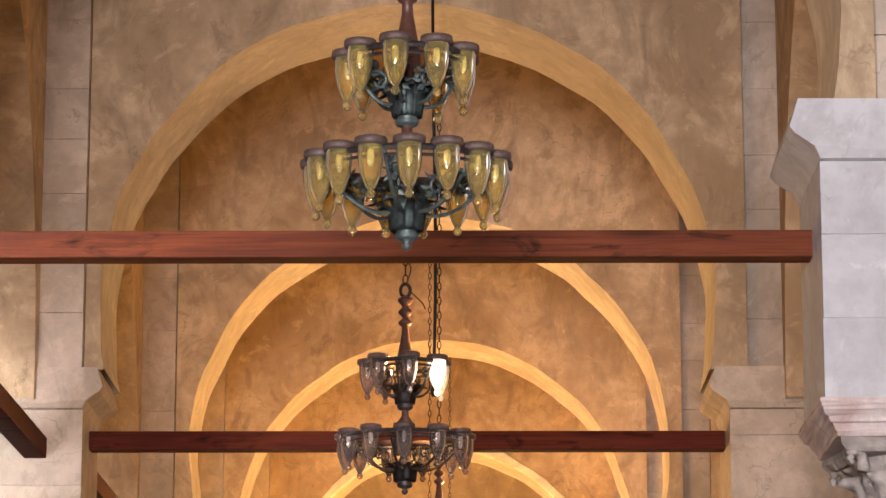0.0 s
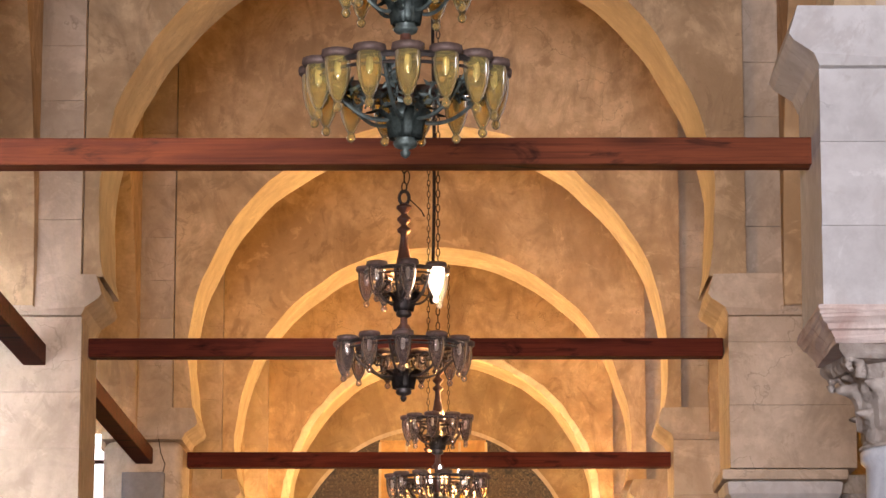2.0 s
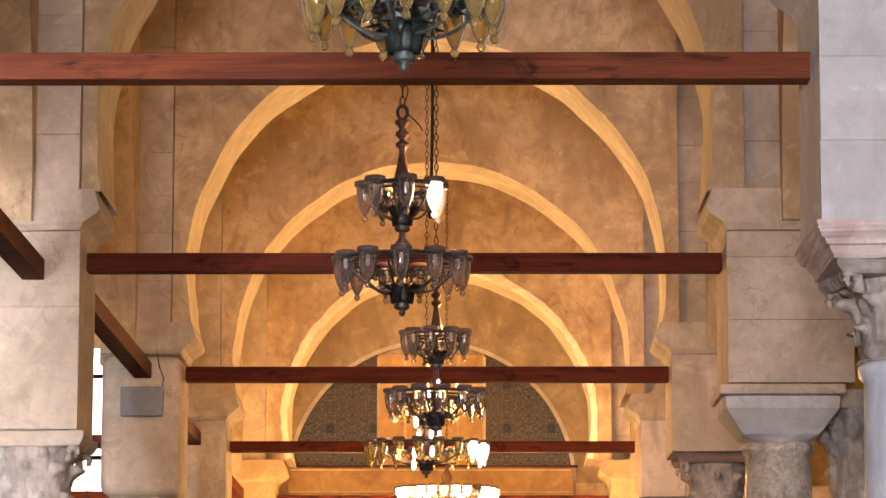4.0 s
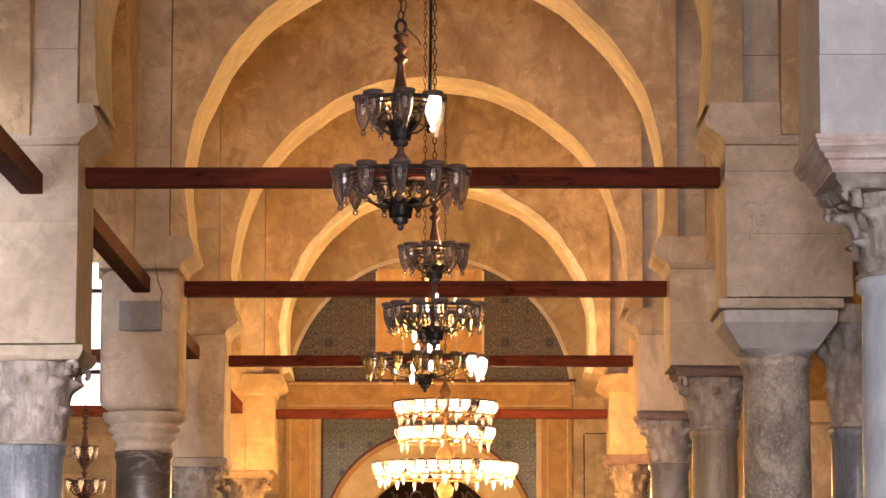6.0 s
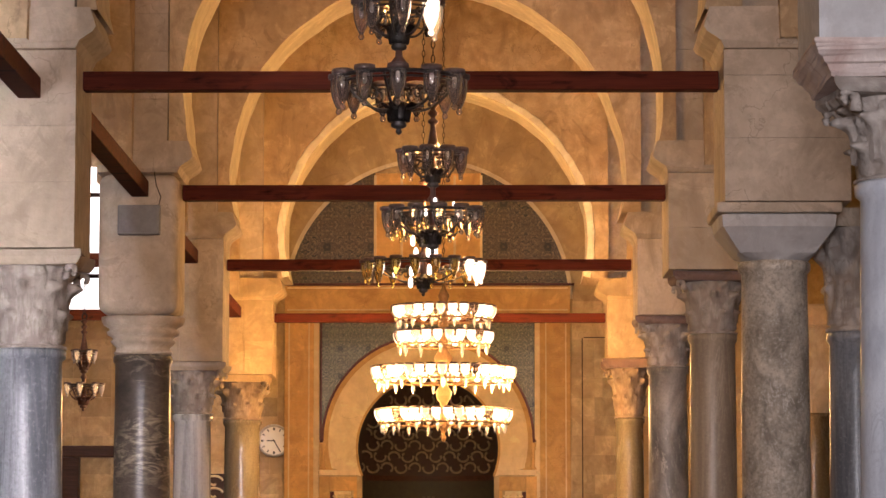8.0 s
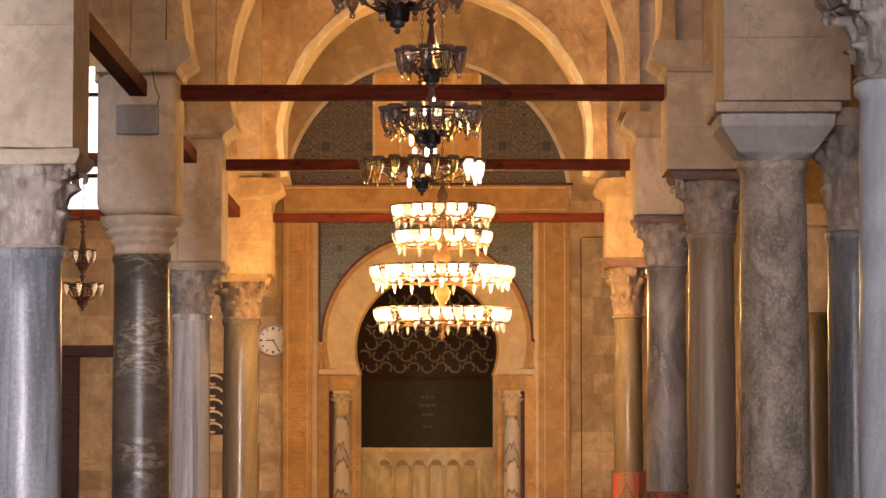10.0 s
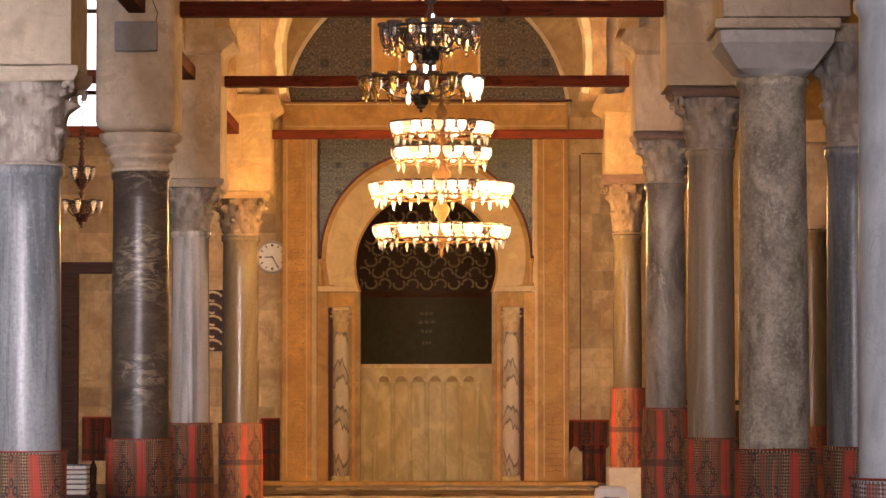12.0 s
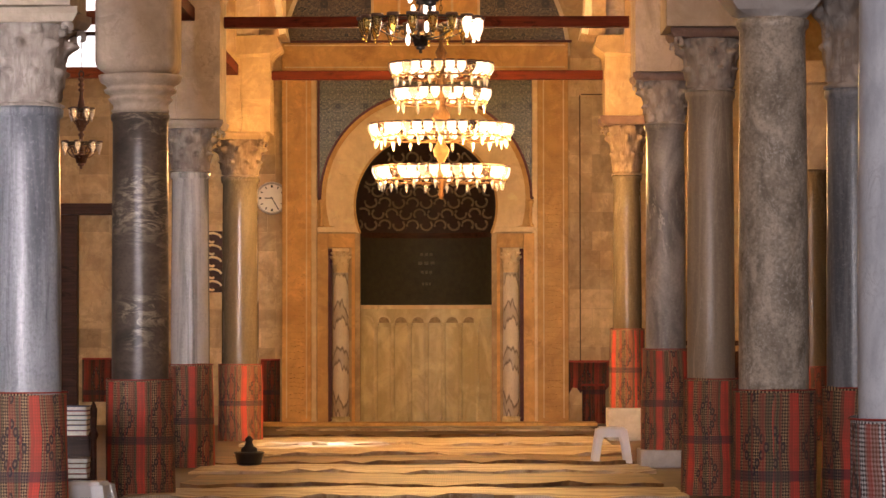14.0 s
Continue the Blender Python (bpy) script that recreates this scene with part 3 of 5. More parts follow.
    c = mix(nt, calc(nt, "MULTIPLY", blue, 0.62), c, (0.03, 0.025, 0.05))
    gen = nt.nodes.new("ShaderNodeSeparateXYZ")
    nt.links.new(nt.nodes.new("ShaderNodeTexCoord").outputs["Generated"], gen.inputs[0])
    top = calc(nt, "GREATER_THAN", gen.outputs[2], 0.972)
    dots = calc(nt, "LESS_THAN", calc(nt, "FRACT", calc(nt, "MULTIPLY", u, 42.0)), 0.5)
    c = mix(nt, top, c, mix(nt, dots, [k * 1.1 for k in light], [k * 0.8 for k in dark]))
    n = noise_tex(nt, world_coords(nt), 5, 5, 0.6)
    c = mix(nt, ramp(nt, n, [(0.35, (0.45, 0.45, 0.45)), (0.65, (0, 0, 0))]), c, (0.12, 0.07, 0.045))
    nt.links.new(c, b.inputs["Base Color"])
    b.inputs["Roughness"].default_value = 0.75
    bump(nt, b, ck.outputs["Fac"], 0.35, 0.004)
    return m


MATTING = mat_material("woven_striped_matting", (0.42, 0.27, 0.14), (0.045, 0.024, 0.019), 0.98)
REDMAT = mat_material("dark_red_woven_mat", (0.22, 0.055, 0.035), (0.06, 0.016, 0.013), 0.5)
PALEMAT = mat_material("black_and_white_woven_mat", (0.62, 0.60, 0.58), (0.05, 0.045, 0.05), 0.25)


def wrap_mesh(r, height, flare=0.02, seg=36):
    bm = bmesh.new()
    uvl = bm.loops.layers.uv.new("UVMap")
    rng = random.Random(int(r * 1000))
    rows = 8
    grid = []
    for j in range(rows + 1):
        z = height * j / rows
        grid.append([bm.verts.new(((r + flare * (1 - j / rows) + 0.008 * math.sin(3 * a + j * 0.4) + rng.uniform(-0.002, 0.002)) * math.cos(a),
                                   (r + flare * (1 - j / rows) + 0.008 * math.sin(3 * a + j * 0.4)) * math.sin(a), z + (0.012 * math.sin(2 * a + 1) if j == rows else 0)))
                     for a in [2 * math.pi * i / seg for i in range(seg)]])
    for j in range(rows):
        for i in range(seg):
            k = (i + 1) % seg
            f = bm.faces.new((grid[j][i], grid[j][k], grid[j + 1][k], grid[j + 1][i]))
            f.smooth = True
            for lp, (uu, vv) in zip(f.loops, ((i, j), (i + 1, j), (i + 1, j + 1), (i, j + 1))):
                lp[uvl].uv = (uu / seg * 2 * math.pi * r, height * (vv / rows))
    return bm


def leaf(bm, ang, r0, z0, h, w, curl):
    """One acanthus leaf: a ribbed tongue that leaves the bell and curls over."""
    c, s = math.cos(ang), math.sin(ang)
    rows = []
    for j in range(7):
        t = j / 6
        out = r0 + 0.012 + 0.02 * t + curl * max(0, t - 0.5) ** 2 * 4
        z = z0 + h * (t if t < 0.85 else 0.85 - (t - 0.85) * 0.9)
        half = w * (0.55 + 0.75 * t - 1.15 * t * t) + 0.006
        rows.append([bm.verts.new((out * c - k * half * s - dd * c, out * s + k * half * c - dd * s, z)) for k, dd in ((-1, 0.022), (-0.45, 0.0), (0, 0.012), (0.45, 0.0), (1, 0.022))])
    for a, b in zip(rows, rows[1:]):
        for i in range(4):
            bm.faces.new((a[i], a[i + 1], b[i + 1], b[i]))


def corinthian(ob, r, z0, z1, half, mat, abacus_mat):
    h = z1 - z0
    # carved bell: two tiers of ribbed leaves with tips curling out, worn by age
    bm = bmesh.new()
    seg, rows = 96, 36
    rings = []
    for j in range(rows + 1):
        t = j / rows
        base = r * (1.0 + 0.06 * t + 0.26 * max(0.0, t - 0.45) ** 1.5 * 2.2)
        ring = []
        for i in range(seg):
            a = 2 * math.pi * i / seg
            k = 0.0
            for phase, lo, hi, amp in ((0.0, 0.07, 0.46, 0.12), (0.5, 0.20, 0.80, 0.15), (0.0, 0.55, 0.97, 0.10)):
                u = abs(((a / (2 * math.pi) * 8 + phase) % 1.0) - 0.5) * 2
                s = (t - lo) / (hi - lo)
                if 0 <= s <= 1:
                    wide = 0.55 + 0.75 * s - 0.95 * s * s
                    if u < wide:
                        body = 1 - (u / wide) ** 2 * 0.7
                        rib = 0.8 * math.cos(u / wide * 12.0)
                        k = max(k, amp * (0.45 * body + 0.25 * rib + 0.9 * math.exp(-((s - 0.86) / 0.12) ** 2) * (1 - u / wide)))
            if t < 0.05:
                k = 0.09
            n = noise.noise(Vector((math.cos(a) * 9 * r / 0.24, math.sin(a) * 9 * r / 0.24, (z0 + h * t) * 28)))
            q = base * (0.95 + 2.1 * k + 0.035 * n)
            ring.append(bm.verts.new((q * math.cos(a), q * math.sin(a), z0 + h * 0.87 * t)))
        rings.append(ring)
    for p, q in zip(rings, rings[1:]):
        for i in range(seg):
            bm.faces.new((p[i], p[(i + 1) % seg], q[(i + 1) % seg], q[i]))
    bm.faces.new(rings[0][::-1])
    bm.faces.new(rings[-1])
    part("carved_bell", bm, mat, ob, smooth=True)
    for i in range(4):
        a = math.pi / 4 + i * math.pi / 2
        bm = bmesh.new()
        c = Vector((math.cos(a), math.sin(a), 0)) * (half * 1.18)
        pts = []
        for j in range(15):
            t = j / 14
            rad = 0.075 * (1 - 0.8 * t) * r / 0.24
            th = -0.6 + 4.6 * t
            pts.append((c.x - math.cos(a) * rad * math.cos(th), c.y - math.sin(a) * rad * math.cos(th), z0 + h * 0.76 + rad * math.sin(th)))
        tube(bm, pts, [0.032 * (1 - 0.5 * j / 14) * r / 0.24 for j in range(15)])
        part("volute", bm, mat, ob, smooth=True)
    bm = bmesh.new()
    outline = []
    for i in range(4):
        a = math.pi / 4 + i * math.pi / 2
        for t in range(6):
            p = Vector((math.cos(a), math.sin(a))) * half * 1.41 * (1 - t / 6) + Vector((math.cos(a + math.pi / 2), math.sin(a + math.pi / 2))) * half * 1.41 * t / 6
            outline.append(p * (1 - 0.16 * math.sin(math.pi * t / 6)))
    rings = [[bm.verts.new((p.x * k, p.y * k, z)) for p in outline] for k, z in ((0.92, z0 + h * 0.85), (0.98, z0 + h * 0.9), (1.0, z0 + h * 0.93), (1.0, z1 - 0.002))]
    for p, q in zip(rings, rings[1:]):
        for i in range(len(p)):
            bm.faces.new((p[i], p[(i + 1) % len(p)], q[(i + 1) % len(p)], q[i]))
    bm.faces.new(rings[0][::-1])
    bm.faces.new(rings[-1])
    part("abacus", bm, abacus_mat, ob)


def block_capital(ob, r, z0, z1, half, mat, abacus_mat):
    h = z1 - z0
    bm = bmesh.new()
    prof = [(r * 1.02, z0), (half * 0.60, z0 + h * 0.05), (half * 0.66, z0 + h * 0.12), (half * 0.97, z0 + h * 0.56), (half * 0.99, z0 + h * 0.77), (half * 0.9, z0 + h * 0.80)]
    rings = []
    for k, z in prof:
        ring = []
        for i in range(32):
            a = 2 * math.pi * i / 32
            c, s = math.cos(a), math.sin(a)
            sq = 1 / max(abs(c), abs(s))
            t = min(1, max(0, (z - z0) / (h * 0.10)))
            q = k * ((1 - t) + t * min(sq, 1.36))
            ring.append(bm.verts.new((q * c, q * s, z)))
        rings.append(ring)
    for a, b in zip(rings, rings[1:]):
        for i in range(32):
            bm.faces.new((a[i], a[(i + 1) % 32], b[(i + 1) % 32], b[i]))
    bm.faces.new(rings[0][::-1])
    bm.faces.new(rings[-1])
    part("capital_block", bm, mat, ob)
    part("abacus", boxed(-half * 1.05, half * 1.05, -half * 1.05, half * 1.05, z0 + h * 0.8, z1 - 0.002, 0.02), abacus_mat, ob)


def ring_capital(ob, r, z0, z1, half, mat, abacus_mat):
    h = z1 - z0
    part("capital_mouldings", lathe(bmesh.new(), [(r, z0), (r * 1.06, z0 + 0.015), (r * 1.06, z0 + 0.03), (r * 0.98, z0 + 0.04), (r * 1.0, z0 + h * 0.22), (r * 1.14, z0 + h * 0.30), (r * 1.20, z0 + h * 0.36), (r * 1.10, z0 + h * 0.40), (r * 1.12, z0 + h * 0.46), (r * 1.30, z0 + h * 0.52), (r * 1.34, z0 + h * 0.60), (r * 1.22, z0 + h * 0.64), (r * 1.25, z0 + h * 0.70), (r * 1.46, z0 + h * 0.78), (r * 1.52, z0 + h * 0.9), (half, z1 - 0.01)], seg=36), mat, ob, smooth=True)


def column(x, y, r, matz, shaft_top, cap_top, half, mat, capital, cap_mat, abacus_mat, label, foot=0.0, taper=0.06, wrap=None, seed=0):
    ob = thing("column", label, "column", (x, y, 0), "nave columns")
    prof = [(r * 1.12, foot), (r * 1.12, foot + 0.05)] + [(r * (1.0 + 0.01 * math.sin(3 * t) - taper * t * t), foot + 0.08 + (shaft_top - foot - 0.16) * t) for t in [i / 10 for i in range(11)]]
    prof += [(r * 1.04, shaft_top - 0.06), (r * 1.05, shaft_top - 0.015), (r * 0.98, shaft_top)]
    sh = part("shaft", lathe(bmesh.new(), prof, seg=40), mat, ob, smooth=True)
    sh.rotation_euler.z = seed * 1.7
    capital(ob, r * (1 - taper), shaft_top, cap_top, half, cap_mat, abacus_mat)
    if matz:
        w = thing("mat_wrap", "woven rush mat with red stripes wrapped round a column foot", "mat", (x, y, foot), "column mats")
        sleeve = part("mat_sleeve", wrap_mesh(r * 1.12 + 0.012, matz - foot, 0.015), wrap or MATTING, w, smooth=True)
        sleeve.rotation_euler.z = seed * 2.3
        part("border_cord", torus(bmesh.new(), (0, 0, matz - foot), r * 1.12 + 0.014, 0.006, seg=36), plain_cord, w, "red woven border")
    return ob


plain_cord = plain("red_wool_cord", (0.32, 0.045, 0.03), 0.8, 0, 90, 0.4)
C, B, R = corinthian, block_capital, ring_capital
column(2.45, 14.17, 0.245, 1.07, 3.26, 3.70, 0.39, PALE_M, C, CAPSTONE, CAPSTONE, "pale speckled marble column with a leafy carved capital", wrap=PALEMAT, seed=1)
column(2.50, 20.95, 0.235, 1.06, 3.56, 3.93, 0.40, BROWN_M, B, WHITESTONE, STONE, "speckled brown granite column under a smooth block capital", seed=2)
column(2.60, 27.47, 0.210, 1.02, 3.56, 4.10, 0.37, TAUPE_M, C, CAPSTONE, REDSTONE, "taupe marble column with a worn leafy capital", seed=3)
column(2.56, 32.94, 0.212, 1.24, 3.62, 4.15, 0.36, CLOUD_M, C, CAPSTONE, REDSTONE, "cloudy grey marble column with a worn leafy capital on a raised plinth", foot=0.18, seed=4)
column(2.55, 40.40, 0.188, 1.44, 3.44, 4.20, 0.36, OLIVE_M, C, CAPDIM, REDSTONE, "slender brown marble column with a carved capital on a raised plinth", foot=0.42, seed=5)
column(-2.50, 14.17, 0.245, 1.07, 3.16, 3.70, 0.40, GREY_M, C, CAPSTONE, STONE, "grey marble column with a carved capital", seed=6)
column(-2.548, 20.95, 0.245, 1.05, 2.97, 3.62, 0.40, GREY_M, C, CAPSTONE, STONE, "polished blue-grey marble column with an acanthus capital", seed=7)
column(-2.445, 27.47, 0.250, 1.02, 3.375, 3.72, 0.37, DARK_M, R, STONE, STONE, "dark veined breccia column with ring mouldings below its impost", seed=8, taper=0.03)
column(-2.48, 32.94, 0.205, 1.085, 3.12, 3.66, 0.38, STRIPE_M, C, CAPSTONE, STONE, "banded grey and white marble column with leafy capital", seed=9)
column(-2.482, 40.40, 0.240, 0.99, 3.415, 3.99, 0.36, OLIVE_M, C, CAPDIM, VOUSSOIR, "olive-brown marble column with a leafy capital", seed=10)
# stained impost slab between the pale column and its pier
bm = bmesh.new()
rows = []
for h, z in ((0.39, 3.70), (0.40, 3.73), (0.45, 3.79), (0.475, 3.82), (0.47, 3.84), (0.475, 3.858)):
    rows.append([bm.verts.new((sx * h, sy * h, z)) for sx, sy in ((-1, -1), (1, -1), (1, 1), (-1, 1))])
for p, q in zip(rows, rows[1:]):
    for i in range(4):
        bm.faces.new((p[i], p[(i + 1) % 4], q[(i + 1) % 4], q[i]))
bm.faces.new(rows[0][::-1])
bm.faces.new(rows[-1])
bmesh.ops.subdivide_edges(bm, edges=list(bm.edges), cuts=3, use_grid_fill=True)
srng = random.Random(8)
for v in bm.verts:
    if v.co.z < 3.85:
        v.co += Vector([srng.uniform(-0.006, 0.006) for _ in range(3)])
slab = tagged(part("impost_slab", bm, REDIMPOST), "moulded impost slab stained pinkish red on a carved capital", "slab")
slab.location = (2.44, 14.17, 0)
# the second columns of the pairs, and aisle columns
column(3.07, 21.15, 0.19, 1.07, 3.10, 3.93, 0.30, GREY_M, C, CAPSTONE, STONE, "grey marble column paired with a granite one", seed=11)
column(4.95, 40.40, 0.24, 0.95, 3.5, 4.9, 0.40, OLIVE_M, B, BLOCKSTONE, STONE, "brown marble column of the side aisle", seed=12, wrap=REDMAT)
column(7.2, 27.47, 0.24, 0.95, 3.5, 4.9, 0.40, TAUPE_M, B, BLOCKSTONE, STONE, "brown marble column of the side aisle", seed=13)
column(-7.2, 27.47, 0.24, 0.95, 3.5, 4.9, 0.40, GREY_M, B, BLOCKSTONE, STONE, "grey marble column of the side aisle", seed=14)

# ---------------------------------------------------------------- the far wall and its prayer niche
MX = -0.14


def tile_material(name, ground, ink, warm, scale, fine):
    """Small glazed tiles: scrolling dark and pale figures in square fields."""
    m, nt, b = material(name)
    v = world_coords(nt)
    sep = nt.nodes.new("ShaderNodeSeparateXYZ")
    nt.links.new(v, sep.inputs[0])
    fx = calc(nt, "ABSOLUTE", calc(nt, "SUBTRACT", calc(nt, "FRACT", calc(nt, "MULTIPLY", sep.outputs[0], scale)), 0.5))
    fz = calc(nt, "ABSOLUTE", calc(nt, "SUBTRACT", calc(nt, "FRACT", calc(nt, "MULTIPLY", sep.outputs[2], scale)), 0.5))
    d = calc(nt, "SQRT", calc(nt, "ADD", calc(nt, "MULTIPLY", fx, fx), calc(nt, "MULTIPLY", fz, fz)))
    fold = nt.nodes.new("ShaderNodeCombineXYZ")
    nt.links.new(fx, fold.inputs[0])
    nt.links.new(fz, fold.inputs[2])
    n = noise_tex(nt, fold.outputs[0], fine, 2, 0.5, 1.6)
    c = ramp(nt, n, [(0.36, ink), (0.41, ground), (0.45, ink), (0.50, warm), (0.54, ink), (0.59, ground), (0.64, ink)])
    flower = calc(nt, "MULTIPLY", calc(nt, "GREATER_THAN", d, 0.03), calc(nt, "LESS_THAN", d, 0.095))
    c = mix(nt, calc(nt, "MULTIPLY", flower, 0.9), c, [k * 0.6 for k in ink])
    c = mix(nt, ramp(nt, noise_tex(nt, v, 2.0, 4), [(0.4, (0, 0, 0)), (0.7, (0.35, 0.35, 0.35))]), c, warm)
    gx = calc(nt, "FRACT", calc(nt, "MULTIPLY", sep.outputs[0], scale * 4))
    gz = calc(nt, "FRACT", calc(nt, "MULTIPLY", sep.outputs[2], scale * 4))
    grout = calc(nt, "LESS_THAN", calc(nt, "MINIMUM", gx, gz), 0.035)
    c = mix(nt, calc(nt, "MULTIPLY", grout, 0.5), c, ink)
    nt.links.new(c, b.inputs["Base Color"])
    b.inputs["Roughness"].default_value = 0.3
    bump(nt, b, grout, 0.3, 0.003)
    return m


TILE_UP = tile_material("brown_green_glazed_tiles", (0.27, 0.20, 0.095), (0.016, 0.017, 0.012), (0.13, 0.085, 0.035), 1.5, 9.5)
TILE_LOW = tile_material("blue_green_glazed_tiles", (0.32, 0.32, 0.19), (0.004, 0.012, 0.014), (0.10, 0.11, 0.055), 2.4, 8.5)
DARKRED = plain("dark_red_painted_line", (0.10, 0.02, 0.015), 0.6)
CONCH = plain("dark_lacquered_wood", (0.034, 0.017, 0.010), 0.75, 0, 15, 0.5)
GREENWOOD = plain("dark_green_lacquered_band", (0.030, 0.028, 0.012), 0.75, 0, 12, 0.4)
FADED = plain("faded_paint", (0.075, 0.066, 0.035), 0.5)
SCROLL = plain("dull_gilt_scroll", (0.24, 0.19, 0.11), 0.45, 0.2, 40, 0.3)

bm = arch_wall(bmesh.new(), MX, 1.075, 3.29, 2.87, -4.0, 12, TOP, WALL, WALL + 0.5, foot=0.0, worn=0.0)
box(bm, -12, -5.75, WALL, WALL + 0.5, 0, TOP)
box(bm, -5.75, -4.0, WALL, WALL + 0.5, 0, 5.3)
box(bm, -5.75, -4.0, WALL, WALL + 0.5, 7.75, TOP)
box(bm, -4.55, -4.0, WALL, WALL + 0.5, 5.3, 7.75)
wall_north = tagged(part("wall_north", bm, QIBLA), "ochre dressed-stone wall behind the prayer niche", "wall", kind="structure")
win = tagged(new("window_1"), "tall bright window in the aisle's end wall", "window", kind="structure")
win.location = (-5.15, WALL + 0.2, 6.5)
bm = bmesh.new()
for x in (-0.6, 0.55):
    box(bm, x, x + 0.05, -0.05, 0.05, -1.2, 1.25)
for z in (-1.2, -0.62, 0.62, 1.2):
    box(bm, -0.55, 0.55, -0.05, 0.05, z, z + 0.06)
part("window_frame", bm, DARKWOOD, win)
tagged(part("backdrop", boxed(-6.6, -3.6, WALL + 2.0, WALL + 2.05, 4.0, 9.5), plain("bright_day", (0.95, 0.97, 1.0), 0.9, 0, 1, 0.02, 0.9)), "bright daylight outside the window", "sky", kind="structure")

mihrab = thing("prayer_niche", "ochre stucco prayer niche with a horseshoe arch and tiled spandrels", "niche", (MX, WALL, 0))
# outer carved frame, in wall coordinates relative to MX
for x0, x1, mat, y in ((-2.16, -1.72, STUCCO, -0.08), (1.68, 2.14, STUCCO, -0.08), (-1.72, -1.64, CREAM, -0.055), (1.60, 1.68, CREAM, -0.055)):
    part("frame_pilaster", boxed(x0, x1, y, 0, 0, 5.32, 0.01), mat, mihrab)
for x0, x1 in ((-2.10, -2.08), (-1.80, -1.78), (1.76, 1.78), (2.06, 2.08)):
    part("frame_moulding", boxed(x0, x1, -0.097, -0.08, 0.1, 5.25, 0.005), CREAM, mihrab)
part("lintel", boxed(-2.16, 2.14, -0.09, 0, 5.322, 5.74, 0.012), STUCCO, mihrab, "ochre stucco lintel band")
for z in (5.36, 5.69):
    part("frame_moulding", boxed(-2.12, 2.10, -0.104, -0.09, z, z + 0.02, 0.004), CREAM, mihrab)
# relief on the frame: raised foliate studs in a column
rng = random.Random(5)
for side in (-1.94, 1.92):
    bm = bmesh.new()
    z = 0.2
    while z < 5.2:
        h = rng.uniform(0.05, 0.12)
        for dx in (-0.09, -0.03, 0.03, 0.09):
            lathe(bm, [(0.024, 0), (0.018, 0.006), (0.004, 0.010)], side + dx + rng.uniform(-0.01, 0.01), 0, z + rng.uniform(-0.015, 0.015), seg=6)
        z += h
    me = tagged(part("carved_relief", bm, STUCCO, mihrab), kind="stuff")
    me.rotation_euler = (0, 0, 0)
    for v in me.data.vertices:
        v.co.y = v.co.y * 1.0 - 0.081


def disc_piece(bm, cx, cz, r0, r1, a0, a1, y0, y1, seg=40):
    """A flat ring or sector in the wall's plane."""
    f, b = [], []
    for i in range(seg + 1):
        a = a0 + (a1 - a0) * i / seg
        for lst, y in ((f, y0), (b, y1)):
            lst.append([bm.verts.new((cx + r * math.cos(a), y, cz + r * math.sin(a))) for r in (r0, r1)])
    for i in range(seg):
        bm.faces.new((f[i][0], f[i][1], f[i + 1][1], f[i + 1][0]))
        bm.faces.new((f[i][1], b[i][1], b[i + 1][1], f[i + 1][1]))
        bm.faces.new((b[i][0], f[i][0], f[i + 1][0], b[i + 1][0]))
    bmesh.ops.recalc_face_normals(bm, faces=bm.faces)
    return bm


def spandrel(bm, cx, cz, r, x_out, z_top, z_low, y0, y1, side, seg=30):
    """The field between an arch ring and its square frame, on one side."""
    f = []
    a_low = math.asin((z_low - cz) / r)
    for i in range(seg + 1):
        a = a_low + (math.pi / 2 - a_low) * i / seg
        p = (cx + side * r * math.cos(a), cz + r * math.sin(a))
        f.append((p, (x_out, p[1])))
    rows = [[bm.verts.new((x, y0, z)) for x, z in pair] for pair in f]
    for a, b in zip(rows, rows[1:]):
        bm.faces.new((a[0], a[1], b[1], b[0]))
    top = [bm.verts.new(p) for p in ((cx, y0, z_top), (x_out, y0, z_top))]
    bm.faces.new((rows[-1][0], rows[-1][1], top[1], top[0]))
    made = bmesh.ops.extrude_face_region(bm, geom=list(bm.faces))
    for v in made["geom"]:
        if isinstance(v, bmesh.types.BMVert):
            v.co.y = y1
    bmesh.ops.recalc_face_normals(bm, faces=bm.faces)
    return bm


for side in (-1, 1):
    part("tiled_spandrel", spandrel(bmesh.new(), 0, 3.40, 1.60, side * 1.63, 5.30, 3.42, -0.03, 0, side), TILE_LOW, mihrab, "blue-green glazed tiles")
part("arch_border", disc_piece(bmesh.new(), 0, 3.40, 1.565, 1.605, 0.0, math.pi, -0.060, 0), DARKRED, mihrab, "thin dark red line round the arch")
part("arch_ring", disc_piece(bmesh.new(), 0, 3.40, 1.50, 1.567, -0.25, math.pi + 0.25, -0.075, 0), STUCCO, mihrab)
# cream band round the horseshoe opening
bm = bmesh.new()
f = []
for i in range(65):
    t = i / 64
    ai = math.pi - math.asin(-0.39) - (math.pi - 2 * math.asin(-0.39)) * t
    ao = math.pi - math.asin(-0.27) - (math.pi - 2 * math.asin(-0.27)) * t
    f.append(((1.075 * math.cos(ai), 3.29 + 1.075 * math.sin(ai)), (1.502 * math.cos(ao), 3.40 + 1.502 * math.sin(ao))))
rows = [[bm.verts.new((p[0], -0.045, p[1])) for p in pair] for pair in f]
back = [[bm.verts.new((p[0], 0.02, p[1])) for p in pair] for pair in f]
